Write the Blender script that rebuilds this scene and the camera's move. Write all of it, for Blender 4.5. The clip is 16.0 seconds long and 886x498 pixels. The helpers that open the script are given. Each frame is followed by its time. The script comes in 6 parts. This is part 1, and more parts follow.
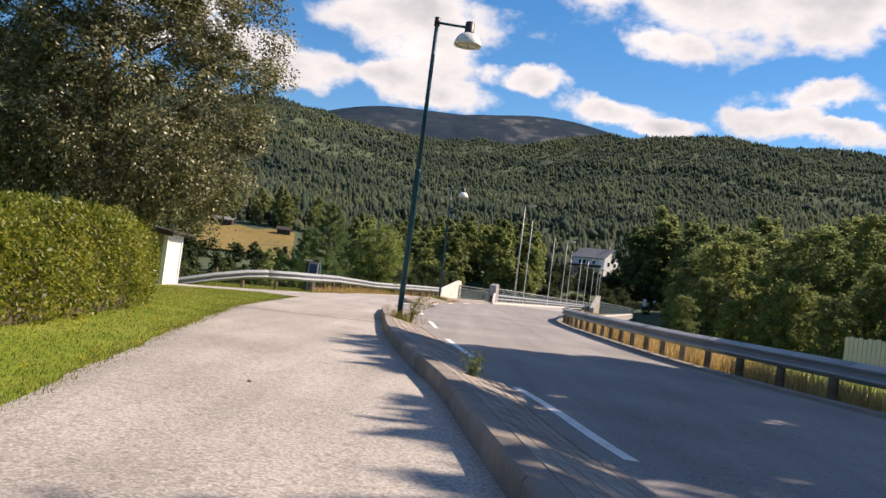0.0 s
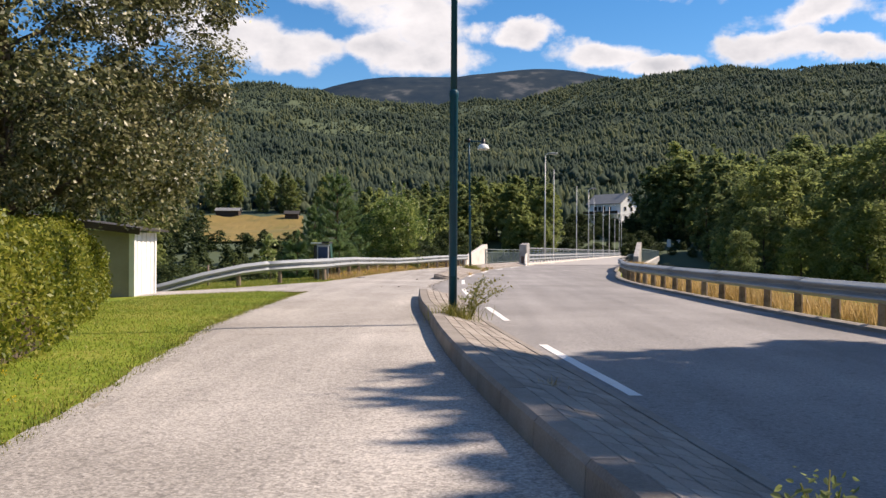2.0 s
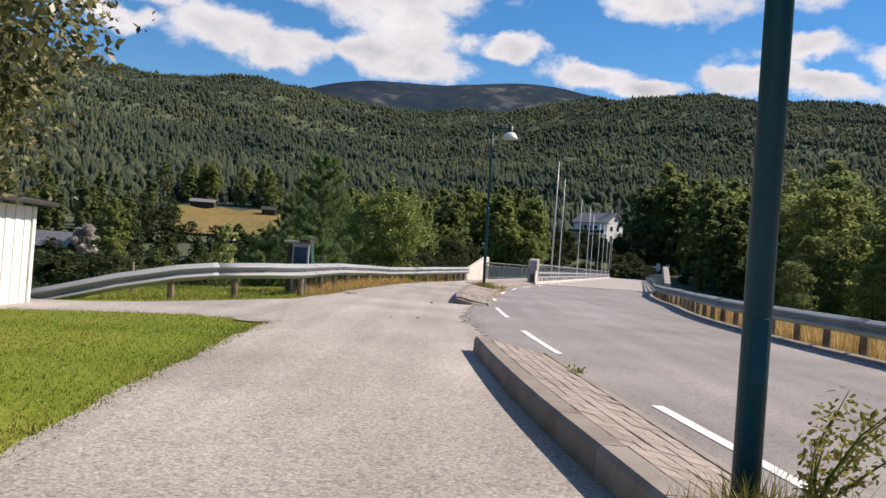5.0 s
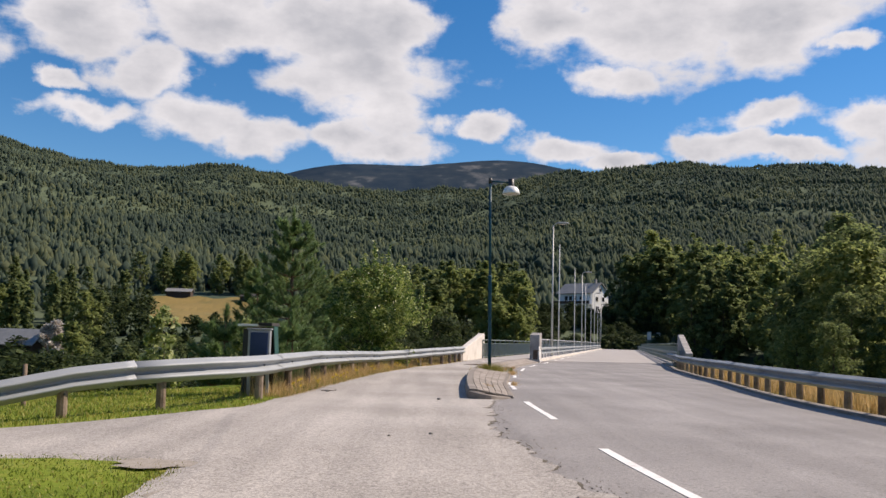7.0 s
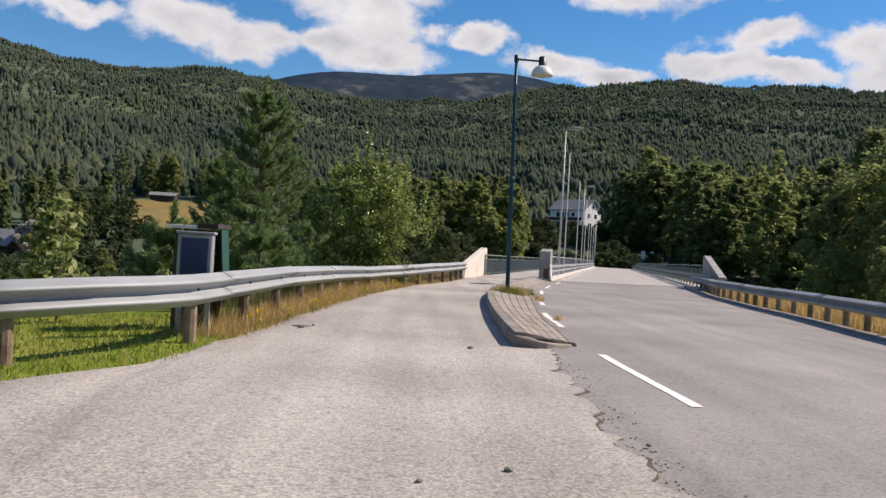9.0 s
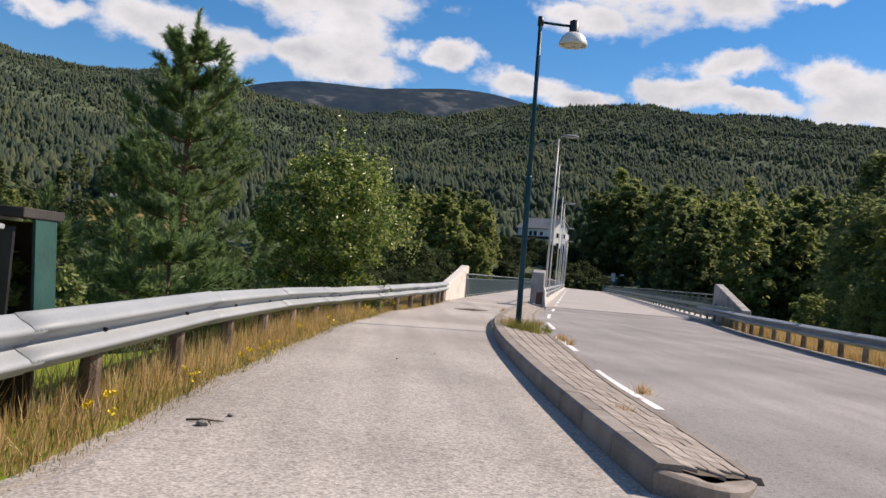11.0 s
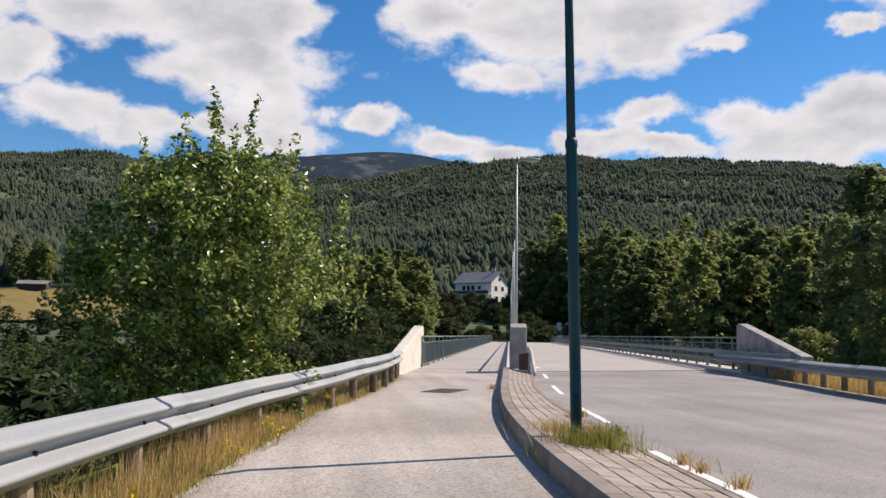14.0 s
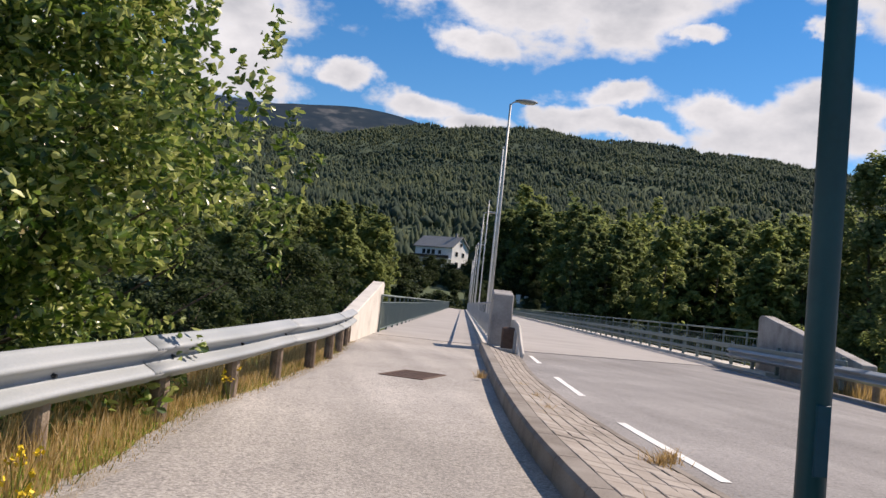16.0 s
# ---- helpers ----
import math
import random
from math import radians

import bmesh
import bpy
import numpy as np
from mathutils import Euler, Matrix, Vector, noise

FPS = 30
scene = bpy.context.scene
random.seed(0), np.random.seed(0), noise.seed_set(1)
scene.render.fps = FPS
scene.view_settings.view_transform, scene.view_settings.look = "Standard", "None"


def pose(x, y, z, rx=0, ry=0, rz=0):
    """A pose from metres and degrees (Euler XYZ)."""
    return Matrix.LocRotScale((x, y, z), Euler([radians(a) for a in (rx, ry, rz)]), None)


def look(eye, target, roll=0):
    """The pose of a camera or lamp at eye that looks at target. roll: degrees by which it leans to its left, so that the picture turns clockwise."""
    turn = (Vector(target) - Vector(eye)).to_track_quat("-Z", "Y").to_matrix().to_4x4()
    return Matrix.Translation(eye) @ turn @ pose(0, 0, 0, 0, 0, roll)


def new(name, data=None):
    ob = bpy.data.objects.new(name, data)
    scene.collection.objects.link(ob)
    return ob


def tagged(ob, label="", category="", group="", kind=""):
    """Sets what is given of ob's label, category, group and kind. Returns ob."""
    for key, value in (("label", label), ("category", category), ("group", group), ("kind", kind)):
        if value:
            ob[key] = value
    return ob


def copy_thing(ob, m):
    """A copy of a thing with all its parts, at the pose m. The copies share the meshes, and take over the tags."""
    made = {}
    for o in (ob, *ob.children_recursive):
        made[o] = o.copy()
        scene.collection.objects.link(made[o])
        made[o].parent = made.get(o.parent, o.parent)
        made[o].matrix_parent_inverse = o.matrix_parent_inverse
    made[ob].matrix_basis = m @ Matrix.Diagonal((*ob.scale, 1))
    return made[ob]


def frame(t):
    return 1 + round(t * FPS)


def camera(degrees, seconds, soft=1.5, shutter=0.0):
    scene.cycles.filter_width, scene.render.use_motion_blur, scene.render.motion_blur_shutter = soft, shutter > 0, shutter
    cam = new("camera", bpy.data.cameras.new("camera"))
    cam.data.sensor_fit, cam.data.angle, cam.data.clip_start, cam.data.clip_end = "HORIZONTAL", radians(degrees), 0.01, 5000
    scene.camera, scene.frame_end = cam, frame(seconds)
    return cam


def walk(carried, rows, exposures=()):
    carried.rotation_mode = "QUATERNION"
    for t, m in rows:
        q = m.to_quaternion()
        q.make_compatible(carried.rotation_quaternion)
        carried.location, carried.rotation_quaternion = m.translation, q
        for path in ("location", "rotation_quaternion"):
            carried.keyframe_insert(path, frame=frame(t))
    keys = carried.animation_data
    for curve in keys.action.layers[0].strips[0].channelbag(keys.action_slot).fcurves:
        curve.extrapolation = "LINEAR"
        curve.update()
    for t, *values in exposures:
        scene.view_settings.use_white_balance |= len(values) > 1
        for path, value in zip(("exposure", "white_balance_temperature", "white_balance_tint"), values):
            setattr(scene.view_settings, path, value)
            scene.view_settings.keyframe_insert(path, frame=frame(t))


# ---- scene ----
cam = camera(53.7, 16.0)
PATH = [
    (0, (0.301, 2.406, 1.112), (0.257, 4.404, 1.196), 7.3),
    (0.5, (0.17, 4.018, 1.129), (0.126, 6.015, 1.219), 2.4),
    (1, (-0.065, 5.573, 1.12), (-0.119, 7.572, 1.097), -1.4),
    (1.5, (-0.339, 7.079, 1.171), (-0.396, 9.078, 1.167), 0.8),
    (2, (-0.598, 8.624, 1.227), (-0.664, 10.623, 1.231), 0.3),
    (2.5, (-0.95, 10.25, 1.22), (-1.023, 12.248, 1.232), 0.4),
    (3, (-1.216, 11.921, 1.211), (-1.306, 13.919, 1.237), 0.5),
    (3.5, (-1.5, 13.328, 1.234), (-1.587, 15.325, 1.266), 2.0),
    (6, (-2.454, 20.261, 1.285), (-2.426, 22.261, 1.308), 5.6),
    (6.5, (-2.538, 21.537, 1.282), (-2.502, 23.537, 1.322), 6.4),
    (7, (-2.691, 23.033, 1.298), (-2.668, 25.023, 1.504), 1.5),
    (7.5, (-2.806, 24.43, 1.292), (-2.768, 26.428, 1.206), 2.5),
    (8, (-2.92, 25.884, 1.305), (-2.878, 27.884, 1.281), 2.5),
    (8.5, (-3.053, 27.312, 1.311), (-3.003, 29.311, 1.32), 2.9),
    (9, (-3.201, 28.804, 1.327), (-3.143, 30.803, 1.336), 3.2),
    (11.5, (-3.661, 36.25, 1.392), (-3.512, 38.243, 1.446), 5.4),
    (12, (-3.634, 37.729, 1.405), (-3.453, 39.721, 1.402), 3.3),
    (12.5, (-3.686, 39.098, 1.459), (-3.448, 41.08, 1.59), 3.0),
    (13, (-3.592, 40.733, 1.432), (-3.313, 42.709, 1.548), 8.0),
    (13.5, (-3.544, 42.208, 1.441), (-3.24, 44.182, 1.546), 7.1),
    (14, (-3.368, 43.928, 1.417), (-3.086, 45.899, 1.612), 0.7),
    (14.5, (-3.326, 45.296, 1.409), (-3.045, 47.267, 1.594), 3.9),
    (15, (-3.187, 46.811, 1.42), (-2.893, 48.78, 1.606), 3.5),
    (15.5, (-3.02, 48.319, 1.407), (-2.685, 50.286, 1.547), 4.9),
    (16, (-2.842, 49.718, 1.356), (-2.466, 51.678, 1.474), 6.1),
]
walk(cam, [(t, look(eye, target, roll)) for t, eye, target, roll in PATH], [(0, 0.58, 7150, 18), (1.5, 0.57, 6950, 17), (3, 0.5, 6800, 16), (5, 0.36, 6720, 16), (8, 0.26, 6720, 16), (11, 0.32, 6720, 16), (16, 0.34, 6720, 16)])

# ---- sun, sky and clouds ----
SUN_AZ, SUN_EL = radians(73), radians(43)      # azimuth clockwise from +y
sun = new("sun", bpy.data.lights.new("sun", "SUN"))
sun.data.energy, sun.data.angle, sun.data.color = 5.0, radians(0.53), (1.0, 0.89, 0.75)
sun.matrix_world = look((0, 0, 50), (-math.sin(SUN_AZ) * math.cos(SUN_EL), -math.cos(SUN_AZ) * math.cos(SUN_EL), 50 - math.sin(SUN_EL)))
scene.view_settings.exposure = 0.0

world = bpy.data.worlds.new("sky")
scene.world = world
world.use_nodes = True
wt = world.node_tree
wt.nodes.clear()


def wmath(op, a, b=None, c=None, clamp=False):
    node = wt.nodes.new("ShaderNodeMath")
    node.operation, node.use_clamp = op, clamp
    for i, v in enumerate((a, b, c)):
        if v is None:
            continue
        if isinstance(v, (int, float)):
            node.inputs[i].default_value = v
        else:
            wt.links.new(v, node.inputs[i])
    return node.outputs[0]


sky = wt.nodes.new("ShaderNodeTexSky")
sky.sky_type, sky.sun_disc = "NISHITA", False
sky.sun_elevation, sky.sun_rotation = SUN_EL, SUN_AZ
sky.altitude, sky.air_density, sky.dust_density, sky.ozone_density = 500, 1.0, 0.1, 3.0
coord = wt.nodes.new("ShaderNodeTexCoord")
split = wt.nodes.new("ShaderNodeSeparateXYZ")
wt.links.new(coord.outputs["Generated"], split.inputs[0])
dx, dy, dz = split.outputs
AZ = wmath("MULTIPLY", wmath("ARCTAN2", dx, dy), 57.2958)
EL = wmath("MULTIPLY", wmath("ARCSINE", dz), 57.2958)
# billows: the outlines are bent by two scales of noise
bend = wt.nodes.new("ShaderNodeTexNoise")
bend.inputs["Scale"].default_value, bend.inputs["Detail"].default_value, bend.inputs["Roughness"].default_value = 11.0, 6.0, 0.6
wt.links.new(coord.outputs["Generated"], bend.inputs["Vector"])
bent = wt.nodes.new("ShaderNodeSeparateColor")
wt.links.new(bend.outputs["Color"], bent.inputs[0])
AZ = wmath("ADD", AZ, wmath("MULTIPLY", wmath("SUBTRACT", bent.outputs[0], 0.5), 6.5))
EL_B = wmath("ADD", EL, wmath("MULTIPLY", wmath("SUBTRACT", bent.outputs[1], 0.5), 3.4))
# the cumulus banks: azimuth, elevation, half width, half height, all in degrees
CLOUDS = [(-22.6, 18.9, 4.8, 1.8), (-14.4, 19.9, 5.4, 2.2), (-8.2, 19.5, 6.9, 1.9), (-5.0, 16.9, 6.0, 2.0), (-2.9, 20.3, 3.6, 2.2), (-3.9, 14.8, 4.4, 1.6), (-18.4, 15.9, 2.8, 1.5), (-23.9, 15.2, 1.5, 0.6),
          (-22.6, 13.4, 3.0, 0.9), (-16.2, 13.4, 4.0, 1.5), (-12.4, 12.7, 3.4, 1.0), (-3.2, 12.4, 3.7, 1.0), (-6.4, 13.0, 2.1, 1.0), (2.6, 13.9, 2.5, 0.85), (8.6, 12.4, 3.5, 0.95), (11.9, 11.6, 2.6, 0.5),
          (7.2, 20.6, 3.2, 2.1), (13.6, 20.0, 7.2, 3.0), (11.3, 17.0, 3.0, 1.2), (22.5, 19.2, 4.6, 2.4), (21.5, 20.6, 6.2, 2.1), (26.0, 17.9, 2.1, 0.7), (20.8, 13.9, 3.6, 0.9), (19.0, 12.7, 2.4, 0.9), (22.6, 12.0, 3.2, 0.6),
          (27.6, 13.4, 3.0, 1.1), (31.7, 12.3, 5.5, 1.9), (34.4, 14.2, 3.4, 1.5), (40, 14, 5, 2.2), (33.4, 18.7, 1.8, 0.5), (-31, 17, 4, 2), (38, 21, 5, 2)]
fine = wt.nodes.new("ShaderNodeTexNoise")
fine.inputs["Scale"].default_value, fine.inputs["Detail"].default_value, fine.inputs["Roughness"].default_value = 10.0, 10.0, 0.56
wide = wt.nodes.new("ShaderNodeTexNoise")
wide.inputs["Scale"].default_value, wide.inputs["Detail"].default_value = 4.6, 4.0
stretch = wt.nodes.new("ShaderNodeMapping")
stretch.inputs["Scale"].default_value = (1.0, 1.0, 1.9)
wt.links.new(coord.outputs["Generated"], stretch.inputs[0])
wt.links.new(stretch.outputs[0], fine.inputs["Vector"])
wt.links.new(stretch.outputs[0], wide.inputs["Vector"])
cover = None
for a, e, w, h in CLOUDS:
    p = wmath("DIVIDE", wmath("SUBTRACT", AZ, a), w * 1.12)
    q = wmath("DIVIDE", wmath("SUBTRACT", EL_B, e), h * 1.18)
    blob = wmath("SUBTRACT", 1.0, wmath("SQRT", wmath("ADD", wmath("MULTIPLY", p, p), wmath("MULTIPLY", q, q))))
    cover = blob if cover is None else wmath("MAXIMUM", cover, blob)
# a loose field of the same clouds over the rest of the sky
rest = wmath("SUBTRACT", wmath("MULTIPLY", wide.outputs[0], 3.2), 1.88)
away = wmath("MAXIMUM", wmath("MULTIPLY", wmath("SUBTRACT", wmath("ABSOLUTE", wmath("SUBTRACT", AZ, 6.0)), 40.0), 0.1, clamp=True),
             wmath("MULTIPLY", wmath("SUBTRACT", EL, 25.0), 0.2, clamp=True))
rest = wmath("SUBTRACT", wmath("ADD", rest, wmath("MULTIPLY", away, 1.0)), 1.0)
cover = wmath("MAXIMUM", cover, rest)
cover = wmath("ADD", cover, wmath("MULTIPLY", wmath("SUBTRACT", fine.outputs[0], 0.5), 2.3))
alpha = wt.nodes.new("ShaderNodeMapRange")
alpha.interpolation_type = "SMOOTHSTEP"
alpha.inputs["From Min"].default_value, alpha.inputs["From Max"].default_value = -0.16, 0.34
wt.links.new(cover, alpha.inputs["Value"])
body = wt.nodes.new("ShaderNodeValToRGB")
body.color_ramp.elements[0].position, body.color_ramp.elements[0].color = 0.30, (7.0, 7.05, 7.2, 1)
body.color_ramp.elements[1].position, body.color_ramp.elements[1].color = 0.85, (4.2, 4.4, 4.75, 1)
shade = wmath("ADD", wmath("MULTIPLY", cover, 0.35), wmath("MULTIPLY", fine.outputs[0], 0.75))
wt.links.new(shade, body.inputs[0])
mix = wt.nodes.new("ShaderNodeMix")
mix.data_type = "RGBA"
wt.links.new(alpha.outputs[0], mix.inputs["Factor"])
deep = wt.nodes.new("ShaderNodeHueSaturation")
deep.inputs["Saturation"].default_value, deep.inputs["Value"].default_value = 1.35, 1.0
wt.links.new(sky.outputs[0], deep.inputs["Color"])
wt.links.new(deep.outputs[0], mix.inputs["A"])
wt.links.new(body.outputs[0], mix.inputs["B"])
back = wt.nodes.new("ShaderNodeBackground")
back.inputs["Strength"].default_value = 0.1
wt.links.new(mix.outputs["Result"], back.inputs[0])
wt.links.new(back.outputs[0], wt.nodes.new("ShaderNodeOutputWorld").inputs[0])

# ---- materials ----
def material(name, colours, scale=4.0, fine=60.0, rough=0.8, metal=0.0, bump=0.2, contrast=0.5, fine_mix=0.35, space="Object", through_light=0.0, vary="none", stops=(0.3, 0.7), spec=0.5):
    """A surface of two noise scales over a ramp of colours, with relief; vary: 'object' or 'island' shifts each piece."""
    m = bpy.data.materials.new(name)
    m.use_nodes = True
    t = m.node_tree
    bs = t.nodes["Principled BSDF"]
    co = t.nodes.new("ShaderNodeTexCoord")
    vec = co.outputs["Object"]
    if space == "World":
        geo = t.nodes.new("ShaderNodeNewGeometry")
        vec = geo.outputs["Position"]
    big, small = t.nodes.new("ShaderNodeTexNoise"), t.nodes.new("ShaderNodeTexNoise")
    for node, s, d in ((big, scale, 4.0), (small, fine, 3.0)):
        node.inputs["Scale"].default_value, node.inputs["Detail"].default_value = s, d
        t.links.new(vec, node.inputs["Vector"])
    add = t.nodes.new("ShaderNodeMix")
    add.data_type = "FLOAT"
    add.inputs["Factor"].default_value = fine_mix
    t.links.new(big.outputs[0], add.inputs["A"])
    t.links.new(small.outputs[0], add.inputs["B"])
    value = add.outputs["Result"]
    if vary != "none":
        info = t.nodes.new("ShaderNodeObjectInfo" if vary == "object" else "ShaderNodeNewGeometry")
        rnd = info.outputs["Random" if vary == "object" else "Random Per Island"]
        ma = t.nodes.new("ShaderNodeMath")
        ma.operation = "MULTIPLY_ADD"
        t.links.new(rnd, ma.inputs[0])
        ma.inputs[1].default_value = contrast
        sub = t.nodes.new("ShaderNodeMath")
        sub.operation = "SUBTRACT"
        t.links.new(value, sub.inputs[0])
        sub.inputs[1].default_value = contrast / 2
        t.links.new(sub.outputs[0], ma.inputs[2])
        value = ma.outputs[0]
    ramp = t.nodes.new("ShaderNodeValToRGB")
    el = ramp.color_ramp.elements
    while len(el) < len(colours):
        el.new(0.5)
    for i, c in enumerate(colours):
        el[i].position = stops[0] + (stops[1] - stops[0]) * i / max(1, len(colours) - 1)
        el[i].color = (*c, 1)
    t.links.new(value, ramp.inputs[0])
    t.links.new(ramp.outputs[0], bs.inputs["Base Color"])
    bs.inputs["Roughness"].default_value, bs.inputs["Metallic"].default_value = rough, metal
    bs.inputs["Specular IOR Level"].default_value = spec
    if bump:
        bn = t.nodes.new("ShaderNodeBump")
        bn.inputs["Strength"].default_value, bn.inputs["Distance"].default_value = bump, 0.01
        t.links.new(small.outputs[0], bn.inputs["Height"])
        t.links.new(bn.outputs[0], bs.inputs["Normal"])
    if through_light:
        tr = t.nodes.new("ShaderNodeBsdfTranslucent")
        t.links.new(ramp.outputs[0], tr.inputs["Color"])
        mx = t.nodes.new("ShaderNodeMixShader")
        mx.inputs[0].default_value = through_light
        out = t.nodes["Material Output"]
        t.links.new(bs.outputs[0], mx.inputs[1])
        t.links.new(tr.outputs[0], mx.inputs[2])
        t.links.new(mx.outputs[0], out.inputs[0])
    return m


def asphalt(name, dark, mid, pale, pits=0.35, size=85.0):
    """Worn asphalt: pale stones in a darker binder, open pits, and long streaks of wear along the way."""
    m = material(name, [dark, mid, pale], 0.35, 45, 0.92, bump=0.5, space="World", fine_mix=0.45, stops=(0.36, 0.64))
    t = m.node_tree
    bs = t.nodes["Principled BSDF"]
    base = bs.inputs["Base Color"].links[0].from_socket
    geo = t.nodes.new("ShaderNodeNewGeometry")

    def mul(a, b, low, high, src_min=0.0, src_max=1.0):
        mr = t.nodes.new("ShaderNodeMapRange")
        mr.inputs["From Min"].default_value, mr.inputs["From Max"].default_value = src_min, src_max
        mr.inputs["To Min"].default_value, mr.inputs["To Max"].default_value = low, high
        t.links.new(b, mr.inputs["Value"])
        mx = t.nodes.new("ShaderNodeVectorMath")
        mx.operation = "SCALE"
        t.links.new(a, mx.inputs[0])
        t.links.new(mr.outputs[0], mx.inputs["Scale"])
        return mx.outputs[0]

    cells = t.nodes.new("ShaderNodeTexVoronoi")
    cells.inputs["Scale"].default_value = size
    t.links.new(geo.outputs["Position"], cells.inputs["Vector"])
    tone = t.nodes.new("ShaderNodeSeparateColor")
    t.links.new(cells.outputs["Color"], tone.inputs[0])
    out = mul(base, tone.outputs[0], 1 - pits, 1 + pits)
    coarse = t.nodes.new("ShaderNodeTexVoronoi")
    coarse.inputs["Scale"].default_value = size * 0.38
    t.links.new(geo.outputs["Position"], coarse.inputs["Vector"])
    tone2 = t.nodes.new("ShaderNodeSeparateColor")
    t.links.new(coarse.outputs["Color"], tone2.inputs[0])
    out = mul(out, tone2.outputs[0], 0.74, 1.02, 0.0, 0.16)
    stretch_ = t.nodes.new("ShaderNodeMapping")
    stretch_.inputs["Scale"].default_value = (2.2, 0.12, 1.0)
    t.links.new(geo.outputs["Position"], stretch_.inputs[0])
    streak = t.nodes.new("ShaderNodeTexNoise")
    streak.inputs["Scale"].default_value, streak.inputs["Detail"].default_value = 1.0, 6.0
    t.links.new(stretch_.outputs[0], streak.inputs["Vector"])
    out = mul(out, streak.outputs[0], 0.86, 1.12, 0.3, 0.7)
    t.links.new(out, bs.inputs["Base Color"])
    return m


M = {}
M["path"] = asphalt("worn_asphalt", (0.27, 0.248, 0.222), (0.36, 0.333, 0.302), (0.445, 0.414, 0.378), 0.34, 70.0)
M["road"] = asphalt("road_asphalt", (0.185, 0.175, 0.168), (0.25, 0.237, 0.228), (0.32, 0.304, 0.292), 0.16, 85.0)
M["deck"] = material("bridge_asphalt", [(0.30, 0.275, 0.25), (0.37, 0.345, 0.32), (0.42, 0.39, 0.365)], 0.4, 60, 0.9, bump=0.35, space="World")
M["gravel"] = material("edge_gravel", [(0.20, 0.175, 0.14), (0.32, 0.285, 0.24), (0.45, 0.41, 0.36)], 9, 60, 0.95, bump=0.8, space="World", fine_mix=0.6)
M["kerb"] = material("concrete_kerb", [(0.16, 0.135, 0.11), (0.24, 0.21, 0.18), (0.31, 0.28, 0.245)], 2.5, 55, 0.9, bump=0.5, space="World", vary="object", contrast=0.2)
M["paver"] = material("concrete_paver", [(0.21, 0.18, 0.15), (0.31, 0.27, 0.23), (0.40, 0.355, 0.31)], 2.0, 70, 0.92, bump=0.4, space="World", vary="object", contrast=0.16)
M["paver_rest"] = material("concrete_paver_rest", [(0.21, 0.18, 0.15), (0.31, 0.27, 0.23), (0.40, 0.355, 0.31)], 2.0, 70, 0.92, bump=0.4, space="World", vary="island", contrast=0.16)
M["bedding"] = material("joint_sand", [(0.06, 0.05, 0.035), (0.13, 0.11, 0.08)], 3, 50, 0.95, space="World")
M["white_line"] = material("worn_white_paint", [(0.42, 0.40, 0.37), (0.72, 0.70, 0.67), (0.80, 0.79, 0.76)], 6, 80, 0.7, bump=0.3, space="World", stops=(0.28, 0.5))
M["concrete"] = material("pale_concrete", [(0.40, 0.36, 0.31), (0.58, 0.54, 0.48), (0.66, 0.62, 0.56)], 1.6, 40, 0.9, bump=0.35, space="World", stops=(0.3, 0.6))
M["concrete_grey"] = material("weathered_concrete", [(0.16, 0.15, 0.14), (0.30, 0.285, 0.27), (0.42, 0.40, 0.38)], 1.8, 35, 0.9, bump=0.4, space="World", stops=(0.3, 0.65))
M["galv"] = material("galvanised_steel", [(0.25, 0.275, 0.29), (0.295, 0.32, 0.335), (0.35, 0.372, 0.385)], 0.9, 60, 0.6, metal=0.12, bump=0.04, space="World", stops=(0.3, 0.65))
M["galv_dull"] = material("dull_galvanised_steel", [(0.30, 0.32, 0.34), (0.44, 0.46, 0.48)], 2.0, 20, 0.5, metal=0.4, bump=0.05, space="World")
M["wood_post"] = material("weathered_wooden_post", [(0.11, 0.075, 0.05), (0.22, 0.165, 0.12), (0.31, 0.25, 0.19)], 5, 45, 0.9, bump=0.6, vary="object", contrast=0.3)
M["rail_green"] = material("grey_green_paint_and_shaded_steel", [(0.12, 0.165, 0.16), (0.18, 0.225, 0.22)], 2, 30, 0.55, metal=0.1, bump=0.1, space="World")
M["pole_blue"] = material("petrol_blue_pole_paint", [(0.003, 0.048, 0.078), (0.006, 0.068, 0.105)], 1.5, 30, 0.42, bump=0.1, spec=0.25, space="World")
M["pole_grey"] = material("grey_steel_pole", [(0.48, 0.48, 0.45), (0.60, 0.60, 0.57)], 1.5, 20, 0.5, metal=0.2, bump=0.05, space="World")
M["lamp_black"] = material("black_lamp_housing", [(0.012, 0.014, 0.016), (0.03, 0.032, 0.035)], 4, 30, 0.45, bump=0.05)
M["lamp_white"] = material("white_lamp_shade", [(0.68, 0.68, 0.66), (0.82, 0.82, 0.80)], 4, 30, 0.4, bump=0.05)
M["diffuser"] = material("lamp_diffuser", [(0.42, 0.40, 0.34), (0.55, 0.53, 0.46)], 5, 30, 0.25, bump=0.05)
M["white_board"] = material("white_painted_boards", [(0.70, 0.70, 0.67), (0.82, 0.82, 0.80)], 2, 30, 0.6, bump=0.15, space="World")
M["cream_board"] = material("cream_painted_boards", [(0.27, 0.25, 0.185), (0.36, 0.335, 0.25)], 2, 30, 0.65, bump=0.15, space="World")
M["dark_roof"] = material("dark_roofing", [(0.022, 0.02, 0.018), (0.06, 0.055, 0.05)], 4, 40, 0.85, bump=0.3)
